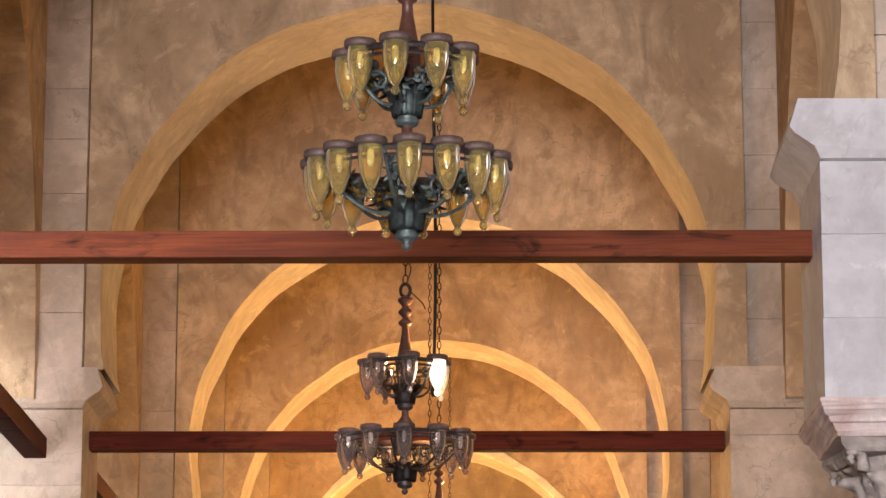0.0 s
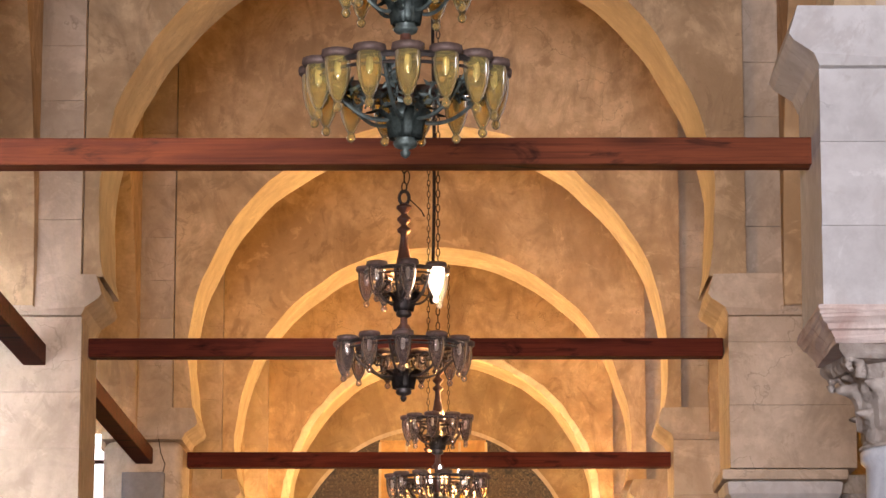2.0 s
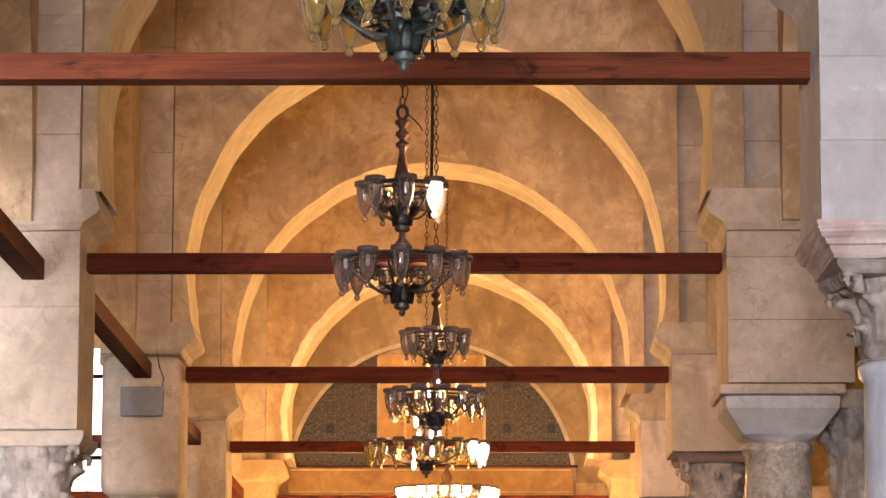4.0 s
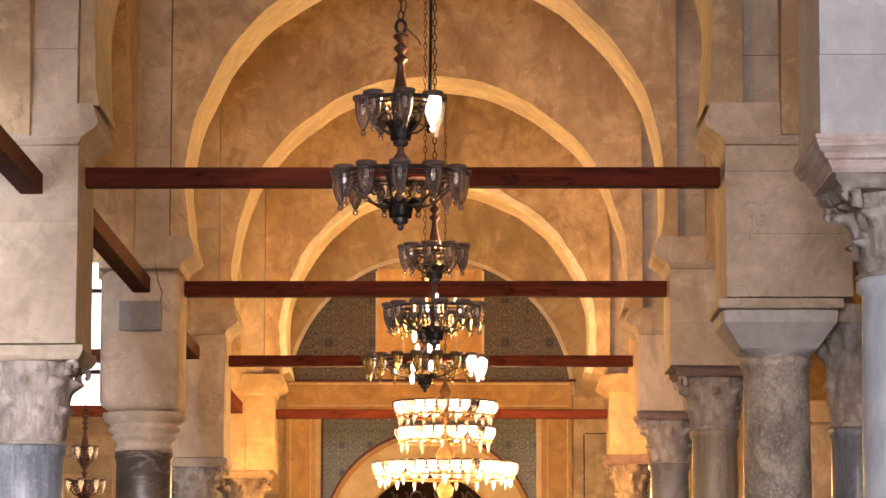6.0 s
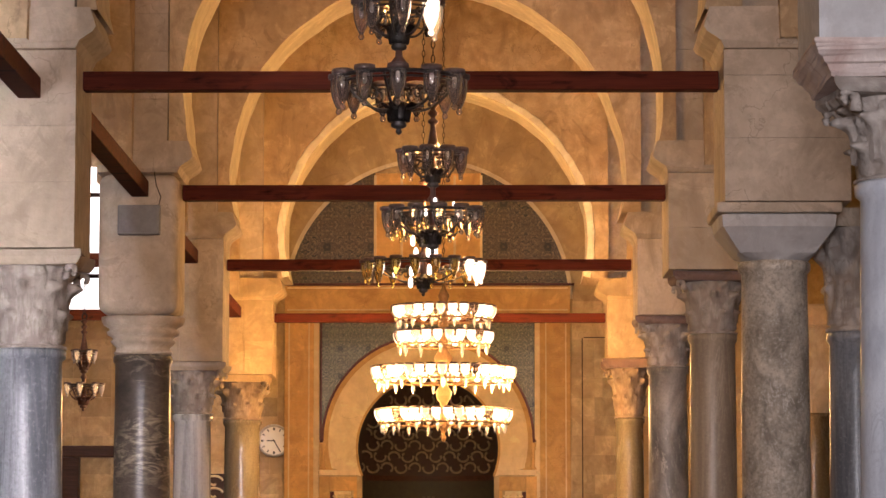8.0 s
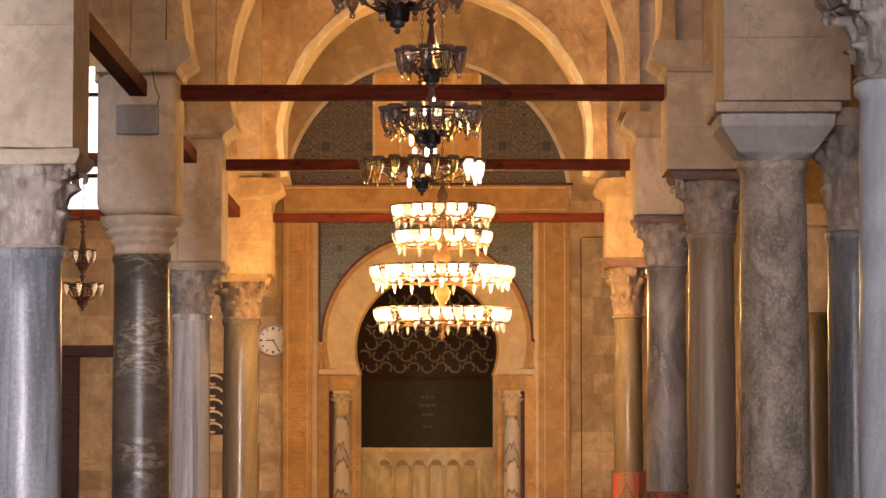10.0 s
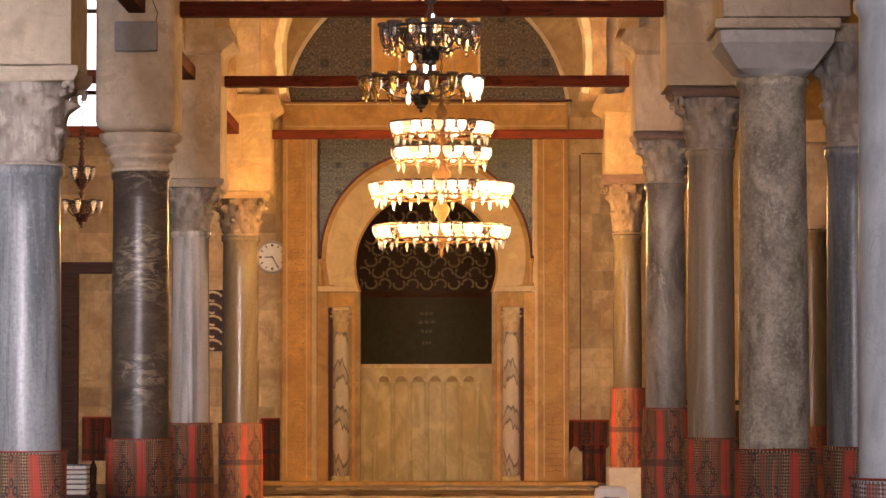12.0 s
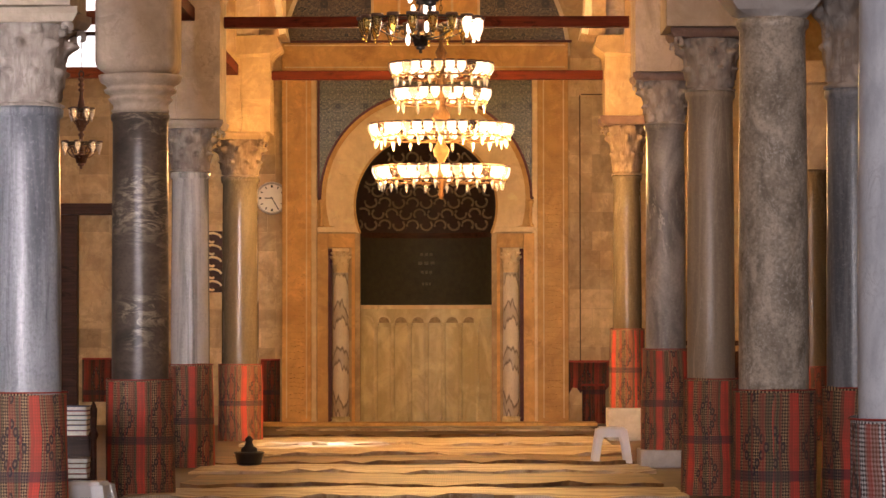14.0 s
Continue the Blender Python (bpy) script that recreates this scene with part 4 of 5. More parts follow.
for i in range(64):
    bm.faces.new((rows[i][0], rows[i][1], rows[i + 1][1], rows[i + 1][0]))
    bm.faces.new((rows[i][0], rows[i + 1][0], back[i + 1][0], back[i][0]))
bmesh.ops.recalc_face_normals(bm, faces=bm.faces)
part("arch_band", bm, CREAM, mihrab, "smooth cream plaster band of the horseshoe arch")
part("opening_bead", disc_piece(bmesh.new(), 0, 3.29, 1.05, 1.085, -0.40, math.pi + 0.40, -0.06, 0.02), STUCCO, mihrab)
# dado: panels beside the opening with sunk slots for small columns
for side in (-1, 1):
    part("dado_cornice", boxed(*sorted((side * 1.075, side * 1.63)), -0.06, 0, 2.89, 2.97, 0.01), CREAM, mihrab)
    part("dado_panel", boxed(*sorted((side * 1.47, side * 1.63)), -0.07, 0, 0, 2.87, 0.008), STUCCO, mihrab)
    part("dado_panel", boxed(*sorted((side * 1.065, side * 1.468)), -0.07, 0, 2.66, 2.868, 0.008), STUCCO, mihrab)
    part("dado_panel", boxed(*sorted((side * 1.065, side * 1.115)), -0.07, 0, 0, 2.658, 0.006), STUCCO, mihrab)
    col = thing("niche_column", "slender veined orange marble column with a leafy capital", "column", (MX + side * 1.275, WALL - 0.13, 0), "niche columns")
    part("base", lathe(bmesh.new(), [(0.15, 0), (0.15, 0.05), (0.13, 0.07), (0.145, 0.1), (0.12, 0.13)], seg=20), HONEY_M, col)
    part("shaft", lathe(bmesh.new(), [(0.118, 0.12), (0.12, 0.9), (0.112, 2.28)], seg=24), SPIRAL_M, col, smooth=True)
    corinthian(col, 0.105, 2.28, 2.65, 0.125, CREAM, CREAM)

# inside of the niche
def niche_y(x, z):
    k = 1.06 ** 2 - x * x - max(0.0, z - 3.29) ** 2
    return 0.75 * math.sqrt(max(0.0, k))


def niche_band(bm, z0, z1, r=1.062, seg=40, rows=1, inset=0.0):
    grid = []
    for j in range(rows + 1):
        z = z0 + (z1 - z0) * j / rows
        rr = math.sqrt(max(1e-6, r * r - max(0.0, z - 3.29) ** 2))
        grid.append([bm.verts.new(((rr - inset) * math.cos(math.pi * i / seg), 0.75 * (rr - inset) * math.sin(math.pi * i / seg), z)) for i in range(seg + 1)])
    for a, b in zip(grid, grid[1:]):
        for i in range(seg):
            bm.faces.new((a[i], a[i + 1], b[i + 1], b[i]))
    return bm


part("niche_dado", niche_band(bmesh.new(), 0, 1.79), HONEY_M, mihrab)
part("niche_drum", niche_band(bmesh.new(), 1.79, 2.88, inset=0.02), GREENWOOD, mihrab, "dark green lacquered band", smooth=True)
part("niche_drum_lip", niche_band(bmesh.new(), 2.82, 2.90, inset=0.05), DARKWOOD, mihrab)
part("conch", niche_band(bmesh.new(), 2.86, 4.3515, rows=24), CONCH, mihrab, "dark painted half dome", smooth=True)
part("niche_ledge", niche_band(bmesh.new(), 1.74, 1.80, inset=0.03), CREAM, mihrab)
# darker marble colour for the shading inside the small arches
HEADS = plain("shaded_arch_head_marble", (0.44, 0.31, 0.15), 0.6, 0, 25, 0.4)
for i in range(8):
    xa, xb = -1.04 + 0.26 * i, -1.04 + 0.26 * (i + 1)
    xm = (xa + xb) / 2
    # marble slabs one above the other, each bent to the niche
    cuts = [0.03, 0.36 + 0.10 * math.sin(i * 2.7), 0.74 + 0.09 * math.sin(i * 1.9 + 1), 1.10 + 0.10 * math.sin(i * 3.1), 1.47]
    for z0, z1 in zip([c + 0.004 for c in cuts], [c - 0.004 for c in cuts[1:]]):
        bm = bmesh.new()
        rings = []
        for k in range(4):
            x = xa + 0.045 + (xb - xa - 0.09) * k / 3
            y = niche_y(x, 1) - 0.028 - 0.005 * math.sin(z0 * 9 + i)
            rings.append([bm.verts.new(p) for p in ((x, y, z0), (x, y, z1), (x, y + 0.016, z1), (x, y + 0.016, z0))])
        for p, q in zip(rings, rings[1:]):
            for k in range(4):
                bm.faces.new((p[k], q[k], q[(k + 1) % 4], p[(k + 1) % 4]))
        bm.faces.new(rings[0])
        bm.faces.new(rings[-1])
        bmesh.ops.recalc_face_normals(bm, faces=bm.faces)
        part("marble_panel", bm, HONEY_M, mihrab)
    yy = niche_y(xm, 1) - 0.03
    if i not in (0, 7):
        part("arch_head", disc_piece(bmesh.new(), xm, 1.53, 0.002, 0.088, 0, math.pi, yy - 0.012, yy + 0.01, seg=12), HEADS, mihrab)
    bm = disc_piece(bmesh.new(), xm, 1.53, 0.090, 0.112, 0, math.pi, yy - 0.03, yy + 0.02, seg=12)
    part("arcade_relief", bm, HONEY_M, mihrab)
    if i:
        xs = xa * 0.985
        part("panel_rib", lathe(bmesh.new(), [(0.033, 0.02), (0.033, 1.47), (0.044, 1.49), (0.044, 1.53)], xs, niche_y(xs, 1) - 0.035, 0, seg=8), HONEY_M, mihrab)
for x in (-1.625, 1.595):
    part("spandrel_border", boxed(x, x + 0.03, -0.045, 0, 3.40, 5.30, 0.004), DARKRED, mihrab)
for side in (-1, 1):
    part("stilt_panel", boxed(*sorted((side * 1.42, side * 1.63)), -0.022, 0, 2.972, 3.418, 0.004), STUCCO, mihrab)
    part("stilt_colonnette", lathe(bmesh.new(), [(0.05, 2.972), (0.05, 3.0), (0.028, 3.02), (0.026, 3.26), (0.045, 3.28), (0.03, 3.30), (0.048, 3.33), (0.05, 3.37)], side * 1.575, -0.05, 0, seg=14), STUCCO, mihrab, smooth=True)
    part("stud", lathe(bmesh.new(), [(0.022, 3.38), (0.026, 3.40), (0.012, 3.425)], side * 1.60, -0.05, 0, seg=10), DARKRED, mihrab)
# dark strip painted in for the shade of the slot beside each small column
for side in (-1, 1):
    part("slot_shade", boxed(*sorted((side * 1.41, side * 1.468)), -0.02, 0.0, 0.0, 2.64, 0.003), DARKRED, mihrab)
# gilt scrolls on the half dome
step = 0.21
for row in range(7):
    z = 3.02 + row * 0.17
    for i in range(-5, 6):
        x = i * step + (row % 2) * step / 2
        pts = []
        for j in range(11):
            t = j / 10
            a = math.pi * (1.35 * t) - 0.3
            px = x + 0.085 * math.cos(a) * (1 if row % 2 else -1)
            pz = z + 0.075 * math.sin(a) * (1 if i % 2 else -1)
            if px * px + max(0, pz - 3.29) ** 2 < 1.0 and pz > 2.93:
                pts.append((px, niche_y(px, pz) - 0.012, pz))
        if len(pts) > 4:
            part("scroll", tube(bmesh.new(), pts, 0.017, 6), SCROLL, mihrab)
# faded lettering on the drum: plain bars
for z, w in ((2.55, 0.20), (2.42, 0.26), (2.28, 0.18), (2.10, 0.14)):
    for k in (-1, 0, 1):
        part("faded_bar", boxed(k * w * 0.36 - w * 0.12, k * w * 0.36 + w * 0.12, 0.74, 0.755, z, z + 0.045), FADED, mihrab)

# tiled lunette over the niche
lun = thing("tiled_lunette", "half-round panel of brown and green glazed tiles above the niche", "tile panel", (MX, WALL, 0))
for side, xin in ((-1, -0.80), (1, 0.80)):
    bm = bmesh.new()
    rows = []
    for i in range(25):
        x = xin + (side * 2.13 - xin) * i / 24
        zt = 5.50 + math.sqrt(max(0.0, 2.14 ** 2 - x * x))
        rows.append([bm.verts.new((x, -0.02, max(5.76, z))) for z in (5.745, zt)])
    for a, b in zip(rows, rows[1:]):
        bm.faces.new((a[0], b[0], b[1], a[1]))
    made = bmesh.ops.extrude_face_region(bm, geom=list(bm.faces))
    for v in made["geom"]:
        if isinstance(v, bmesh.types.BMVert):
            v.co.y = 0.0
    bmesh.ops.recalc_face_normals(bm, faces=bm.faces)
    part("tile_field", bm, TILE_UP, lun)
part("centre_panel", boxed(-0.80, 0.80, -0.03, 0, 5.745, 7.45), STUCCO, lun, "plain ochre stucco strip")
for x in (-0.80, -0.40, 0.40, 0.80):
    part("strip_moulding", boxed(x - 0.02, x + 0.02, -0.05, 0, 5.745, 7.42, 0.006), CREAM, lun)
part("lunette_arch", disc_piece(bmesh.new(), 0, 5.50, 2.12, 2.18, 0.02, math.pi - 0.02, -0.05, 0, 60), SOFFIT, lun, "thin pale plaster edge round the tiles")
for i in range(27):
    a0, a1 = math.pi * i / 27 + 0.0018, math.pi * (i + 1) / 27 - 0.0018
    part("voussoir", disc_piece(bmesh.new(), 0, 5.50, 2.185, 3.0 + 0.05 * math.sin(i * 2.3), a0, a1, -0.012 - 0.006 * (i % 3), 0, 3), VOUSSOIR, lun)
part("lunette_sill", boxed(-2.22, 2.20, -0.11, 0, 5.742, 5.775, 0.006), DARKRED, lun)

# ---------------------------------------------------------------- chandeliers
def mesh_of(name, bm, mat, smooth=True):
    me = bpy.data.meshes.new(name)
    bm.to_mesh(me)
    bm.free()
    me.materials.append(mat)
    if smooth:
        me.polygons.foreach_set("use_smooth", [True] * len(me.polygons))
    return me


def put(name, me, parent, at=(0, 0, 0), rz=0.0, scale=1.0):
    ob = new(name, me)
    ob.parent, ob.location, ob.rotation_euler, ob.scale = parent, at, (0, 0, rz), (scale, scale, scale)
    return ob


CUP = [(0.047, 0.0), (0.049, -0.02), (0.048, -0.06), (0.042, -0.10), (0.031, -0.135), (0.019, -0.16), (0.012, -0.172)]
INNER = [(r - 0.004, z) for r, z in CUP]
LAMP = {}
for key, mat in (("amber", AMBER), ("clear", CLEAR), ("lit", LIT), ("dim", DIM), ("milk", MILK), ("glow", GLOW)):
    LAMP[key] = mesh_of("lamp_glass", lathe(bmesh.new(), CUP + [(0.008, -0.17)] + INNER[::-1][1:], seg=16, closed=False), mat)
    LAMP[key + "_drop"] = mesh_of("drop", lathe(bmesh.new(), [(0.009, -0.165), (0.011, -0.176), (0.017, -0.184), (0.018, -0.194), (0.011, -0.205), (0.003, -0.209)], seg=10), mat)
CUP_RIM = mesh_of("rim", lathe(bmesh.new(), [(0.046, -0.006), (0.058, -0.006), (0.062, 0.006), (0.060, 0.022), (0.048, 0.026), (0.046, 0.012)], seg=18, closed=False), RIM)
WICK = mesh_of("bulb", lathe(bmesh.new(), [(0.008, -0.01), (0.014, -0.04), (0.012, -0.07), (0.004, -0.085)], seg=8), WHITE_PLASTIC)


def lamps(ob, radius, z, n, kind, lit=(), turn=0.0, scale=1.0, skip=(), short=False, dim=()):
    for i in range(n):
        if i in skip:
            continue
        a = turn + 2 * math.pi * i / n
        k = ("dim" if n > 18 and i % 3 == 1 else "lit") if i in lit else ("glow" if i in dim else kind)
        at = (radius * math.cos(a), radius * math.sin(a), z)
        g = put("lamp_glass", LAMP["short_" + k if short else k], ob, at, a * 1.3, scale)
        put("drop", AMBER_DROP if short else LAMP[k + "_drop"], g)
        put("rim", CUP_RIM, g)
        if k in ("amber", "clear"):
            put("bulb", WICK, g)


def leaflet(bm, p, d, up, size):
    """A small pointed blade with a raised rib, four-sided and thick at the root."""
    d, side = Vector(d).normalized(), Vector(d).cross(Vector(up)).normalized()
    n = side.cross(d).normalized()
    root, tip = Vector(p), Vector(p) + d * size
    mid = root + d * size * 0.45
    ring = [bm.verts.new(mid + side * size * 0.30), bm.verts.new(mid + n * size * 0.14), bm.verts.new(mid - side * size * 0.30), bm.verts.new(mid - n * size * 0.08)]
    a, b = bm.verts.new(root), bm.verts.new(tip + n * size * 0.25)
    for i in range(4):
        bm.faces.new((a, ring[(i + 1) % 4], ring[i]))
        bm.faces.new((b, ring[i], ring[(i + 1) % 4]))


def scroll_arm(a, r0, r1, z0, z1, leafy=True):
    """A cast S-scroll from the hub to the ring, its coils set with small leaves."""
    c, s = math.cos(a), math.sin(a)
    pts = []
    for j in range(15):
        t = j / 14
        r = r0 + (r1 - r0) * t
        z = z0 + (z1 - z0) * t ** 1.6 - 0.035 * math.sin(math.pi * t)
        pts.append((r * c, r * s, z))
    bm = tube(bmesh.new(), pts, 0.008, 6)
    for f, k0, sgn in ((0.38, 0.055, 1), (0.66, 0.038, -1)):
        curl = []
        for j in range(15):
            th = j / 14 * 6.2
            k = k0 * (1 - j / 17)
            r = r0 + (r1 - r0) * f + k * math.cos(th)
            curl.append((r * c, r * s, z0 + (z1 - z0) * f + 0.012 + sgn * k * math.sin(th)))
        tube(bm, curl, 0.006, 5)
        if leafy:
            for j in range(1, 10, 2):
                p, q = Vector(curl[j]), Vector(curl[j + 1])
                out = (p - Vector(((r0 + (r1 - r0) * f) * c, (r0 + (r1 - r0) * f) * s, z0 + (z1 - z0) * f))).normalized()
                for w in (-0.6, 0.6):
                    leaflet(bm, p, out + w * Vector((-s, c, 0)) + 0.4 * (q - p).normalized(), (c, s, 0.3), 0.042)
    return bm


def foliage_hub(ob, z, size, mat):
    """A cast urn with a ring of standing acanthus leaves and a bud below."""
    part("hub", lathe(bmesh.new(), [(0.004, -0.128), (0.016, -0.118), (0.020, -0.105), (0.012, -0.095), (0.040, -0.085), (0.047, -0.07), (0.036, -0.055), (0.050, -0.045), (0.054, 0.0), (0.050, 0.02), (0.062, 0.03), (0.062, 0.045), (0.040, 0.06), (0.028, 0.09)], 0, 0, z, seg=18), mat, ob, smooth=True)
    for i in range(8):
        bm = bmesh.new()
        leaf(bm, 2 * math.pi * i / 8 + 0.2, 0.040 * size, -0.055, 0.13, 0.020 * size, 0.06 * size)
        bmesh.ops.solidify(bm, geom=bm.faces, thickness=0.005)
        o = part("acanthus_leaf", bm, mat, ob, smooth=True)
        o.location.z = z


def chain(ob, z0, z1, link=0.07):
    bm = bmesh.new()
    z, i = z0 + link * 0.5, 0
    while z < z1:
        rot = Euler((math.pi / 2, 0, (i % 2) * math.pi / 2)).to_matrix()
        torus(bm, (0, 0, z), link * 0.20, 0.0045, rot, 10, 5, 2.3)
        z += link * 0.82
        i += 1
    return part("chain", bm, IRON, ob, "black iron chain")


STEM = [(0.014, -0.02), (0.03, 0.0), (0.034, 0.02), (0.02, 0.04), (0.022, 0.08), (0.04, 0.10), (0.02, 0.125), (0.018, 0.16)]


def chandelier(label, x, y, z_low, z_up, r_low, r_up, n_low, n_up, kind, lit_low=(), lit_up=(), stem_top=0.65, hub=BRONZE, scale=1.0, top=TOP, skip_up=(), turn=0.15, dim_low=(), dim_up=()):
    ob = thing("chandelier", label, "chandelier", (x, y, z_low), "hanging chandeliers")
    gap = z_up - z_low
    for r, z in ((r_low, 0.0), (r_up, gap)):
        bm = torus(bmesh.new(), (0, 0, z), r, 0.013, None, 48, 6)
        torus(bm, (0, 0, z - 0.03), r * 0.985, 0.007, None, 48, 5)
        part("ring", bm, BRONZE, ob)
    lamps(ob, r_low, 0.012, n_low, kind, lit_low, turn, scale, dim=dim_low)
    lamps(ob, r_up, gap + 0.012, n_up, kind, lit_up, turn + 0.2, scale, skip_up, dim=dim_up)
    foliage_hub(ob, -0.19, 1.25, hub)
    foliage_hub(ob, gap - 0.17, 1.1, hub)
    for z, r in ((0.0, r_low), (gap, r_up)):
        for i in range(6):
            part("arm", scroll_arm(2 * math.pi * i / 6 + 0.3, 0.045, r, z - 0.17, z, hub is VERDI), hub, ob)
    part("stem", lathe(bmesh.new(), [(0.02, -0.16)] + [(r * 1.1, z * 1.2 - 0.02) for r, z in STEM[1:]] + [(0.022, gap * 0.5), (0.045, gap * 0.55), (0.02, gap * 0.6), (0.02, gap)], seg=16), TURNED, ob, smooth=True)
    s = stem_top - 0.05
    prof = [(0.050, gap - 0.02), (0.052, gap + 0.03), (0.036, gap + 0.10), (0.022, gap + 0.18), (0.020, gap + 0.22), (0.038, gap + 0.235), (0.042, gap + 0.25), (0.018, gap + 0.27), (0.02, gap + 0.28), (0.040, gap + 0.30), (0.040, gap + 0.315), (0.018, gap + 0.335), (0.02, gap + 0.345), (0.044, gap + 0.37), (0.044, gap + 0.385), (0.015, gap + 0.40)]
    part("stem", lathe(bmesh.new(), prof, seg=16), TURNED, ob, smooth=True)
    part("hook", torus(bmesh.new(), (0, 0, gap + 0.435), 0.028, 0.010, Euler((math.pi / 2, 0, 0)).to_matrix(), 14, 6, 1.4), IRON, ob)
    chain(ob, gap + 0.46, top - z_low)
    return ob


chandelier("two-tier bronze chandelier with unlit amber glass cups", 0.165, 11.3, 4.315, 4.735, 0.342, 0.225, 15, 9, "amber", hub=VERDI)
chandelier("two-tier bronze chandelier with clear cups, one lamp lit", 0.032, 17.4, 4.255, 4.68, 0.345, 0.215, 11, 7, "clear", lit_up=(6,), skip_up=(1,), dim_up=(0,))
smoky = chandelier("dark two-tier chandelier with smoky glass cups and small white glints", 0.165, 23.4, 4.185, 4.635, 0.345, 0.225, 12, 9, "clear")
wide = chandelier("wide bronze chandelier with a few lit glass lamps and white bulbs", 0.006, 30.0, 4.44, 4.86, 0.56, 0.30, 18, 10, "amber", lit_low=(0, 1, 2, 17), turn=-0.3)
CAPSULE = mesh_of("bulb", lathe(bmesh.new(), [(0.012, 0.075), (0.016, 0.06), (0.028, 0.045), (0.032, 0.0), (0.030, -0.05), (0.018, -0.072), (0.004, -0.08)], seg=12), glass("lit_white_bulb", (1.0, 0.97, 0.92), 0.3, 1.6, (1.0, 0.95, 0.88), weight=0.2))
for bx, by, bz in ((-0.10, -0.16, 0.21), (-0.07, -0.15, 0.09), (0.05, -0.18, 0.10), (0.12, -0.13, 0.11), (-0.27, -0.2, -0.10), (-0.11, -0.24, -0.09), (0.06, -0.25, -0.08), (-0.12, -0.2, -0.2)):
    put("bulb", CAPSULE, wide, (bx, by, bz), 0.0, 0.68)
# small glowing capsules added on the third chandelier in place of white glints
for bx, by, bz in ((-0.12, -0.2, 0.03), (0.02, -0.3, 0.05), (0.16, -0.2, 0.03), (-0.05, -0.28, -0.03), (0.20, -0.16, -0.04)):
    put("bulb", CAPSULE, smoky, (bx, by, bz), 0.0, 0.36)
# five aisle cups glow faintly, in place of the light they catch
chandelier("small chandelier with pale glass cups in the side aisle", -4.26, 38.0, 3.73, 4.14, 0.22, 0.13, 7, 5, "milk", dim_low=(4, 5, 6), dim_up=(3, 4), scale=0.74, hub=TURNED)

# the great lit chandelier before the niche
great = thing("chandelier", "great three-tier gilded chandelier with rows of lit glass lamps", "chandelier", (0.1515, 37.8, -0.0534), "hanging chandeliers")
great.scale = (1.0356, 1.0356, 1.0356)
SHORT = [(r * 1.28, z * 0.80) for r, z in CUP]
for key, mat in (("lit", LIT), ("dim", DIM), ("clear", CLEAR)):
    LAMP["short_" + key] = mesh_of("lamp_glass", lathe(bmesh.new(), SHORT + [(0.010, -0.136)] + [(r - 0.004, z) for r, z in SHORT][::-1][1:], seg=16, closed=False), mat)
AMBER_DROP = mesh_of("drop", lathe(bmesh.new(), [(0.009, -0.132), (0.013, -0.142), (0.020, -0.155), (0.019, -0.168), (0.010, -0.180), (0.003, -0.184)], seg=10), AMBER)
# the drops' own faint glow stands in for lamplight passing through them
CRYSTAL = mesh_of("crystal_drop", lathe(bmesh.new(), [(0.004, 0.0), (0.022, -0.02), (0.028, -0.06), (0.016, -0.11), (0.002, -0.15)], seg=6), glass("glowing_gold_crystal", (0.98, 0.82, 0.52), 0.05, 0.16, (1.0, 0.80, 0.5)), False)
for z, r, n in ((4.56, 0.56, 26), (4.26, 0.53, 25), (3.84, 0.80, 38), (3.34, 0.75, 36)):
    bm = torus(bmesh.new(), (0, 0, z - 0.03), r, 0.022, None, 56, 6)
    torus(bm, (0, 0, z - 0.15), r * 0.97, 0.014, None, 56, 6)
    part("ring", bm, GOLD, great)
    lamps(great, r + 0.01, z, n, "clear", set(range(n)) - {i for i in range(n) if i % 9 == 4}, 0.07, 0.90, short=True)
    for i in range(0, n, 2):
        a = 2 * math.pi * (i + 0.5) / n
        put("crystal_drop", CRYSTAL, great, (r * 0.97 * math.cos(a), r * 0.97 * math.sin(a), z - 0.15), 0.0, 0.8)
    for i in range(6):
        part("arm", scroll_arm(2 * math.pi * i / 6 + 0.3, 0.04, r, z - 0.16, z - 0.05, False), GOLD, great)
part("stem", lathe(bmesh.new(), [(0.003, 2.97), (0.023, 3.0), (0.035, 3.03), (0.016, 3.07), (0.039, 3.12), (0.070, 3.18), (0.047, 3.25), (0.039, 3.42), (0.086, 3.5), (0.101, 3.56), (0.047, 3.64), (0.039, 3.8), (0.094, 3.88), (0.109, 3.97), (0.055, 4.06), (0.043, 4.2), (0.078, 4.28), (0.047, 4.4), (0.039, 4.6), (0.070, 4.7), (0.023, 4.8), (0.016, 5.1)], seg=20), GOLD, great, smooth=True)
chain(great, 5.08, TOP - 0.32)
# slack lamp cable beside the second chandelier
cable = thing("lamp_cable", "thin black electric cable hanging from above beside the chandelier chain", "cable", (0.17, 19.5, 0))
part("cord", tube(bmesh.new(), [(0.01 * math.sin(i), 0, 4.95 + i * 0.5137) for i in range(12)], 0.011), IRON, cable)
part("loose_wire", tube(bmesh.new(), [(-0.16 + 0.012 * i + 0.03 * math.sin(i * 0.9), -2.1, 5.32 - 0.035 * i) for i in range(10)], 0.004, 5), IRON, cable)
part("plug", lathe(bmesh.new(), [(0.012, 4.86), (0.022, 4.88), (0.022, 4.94), (0.01, 4.97)], seg=10), IRON, cable)

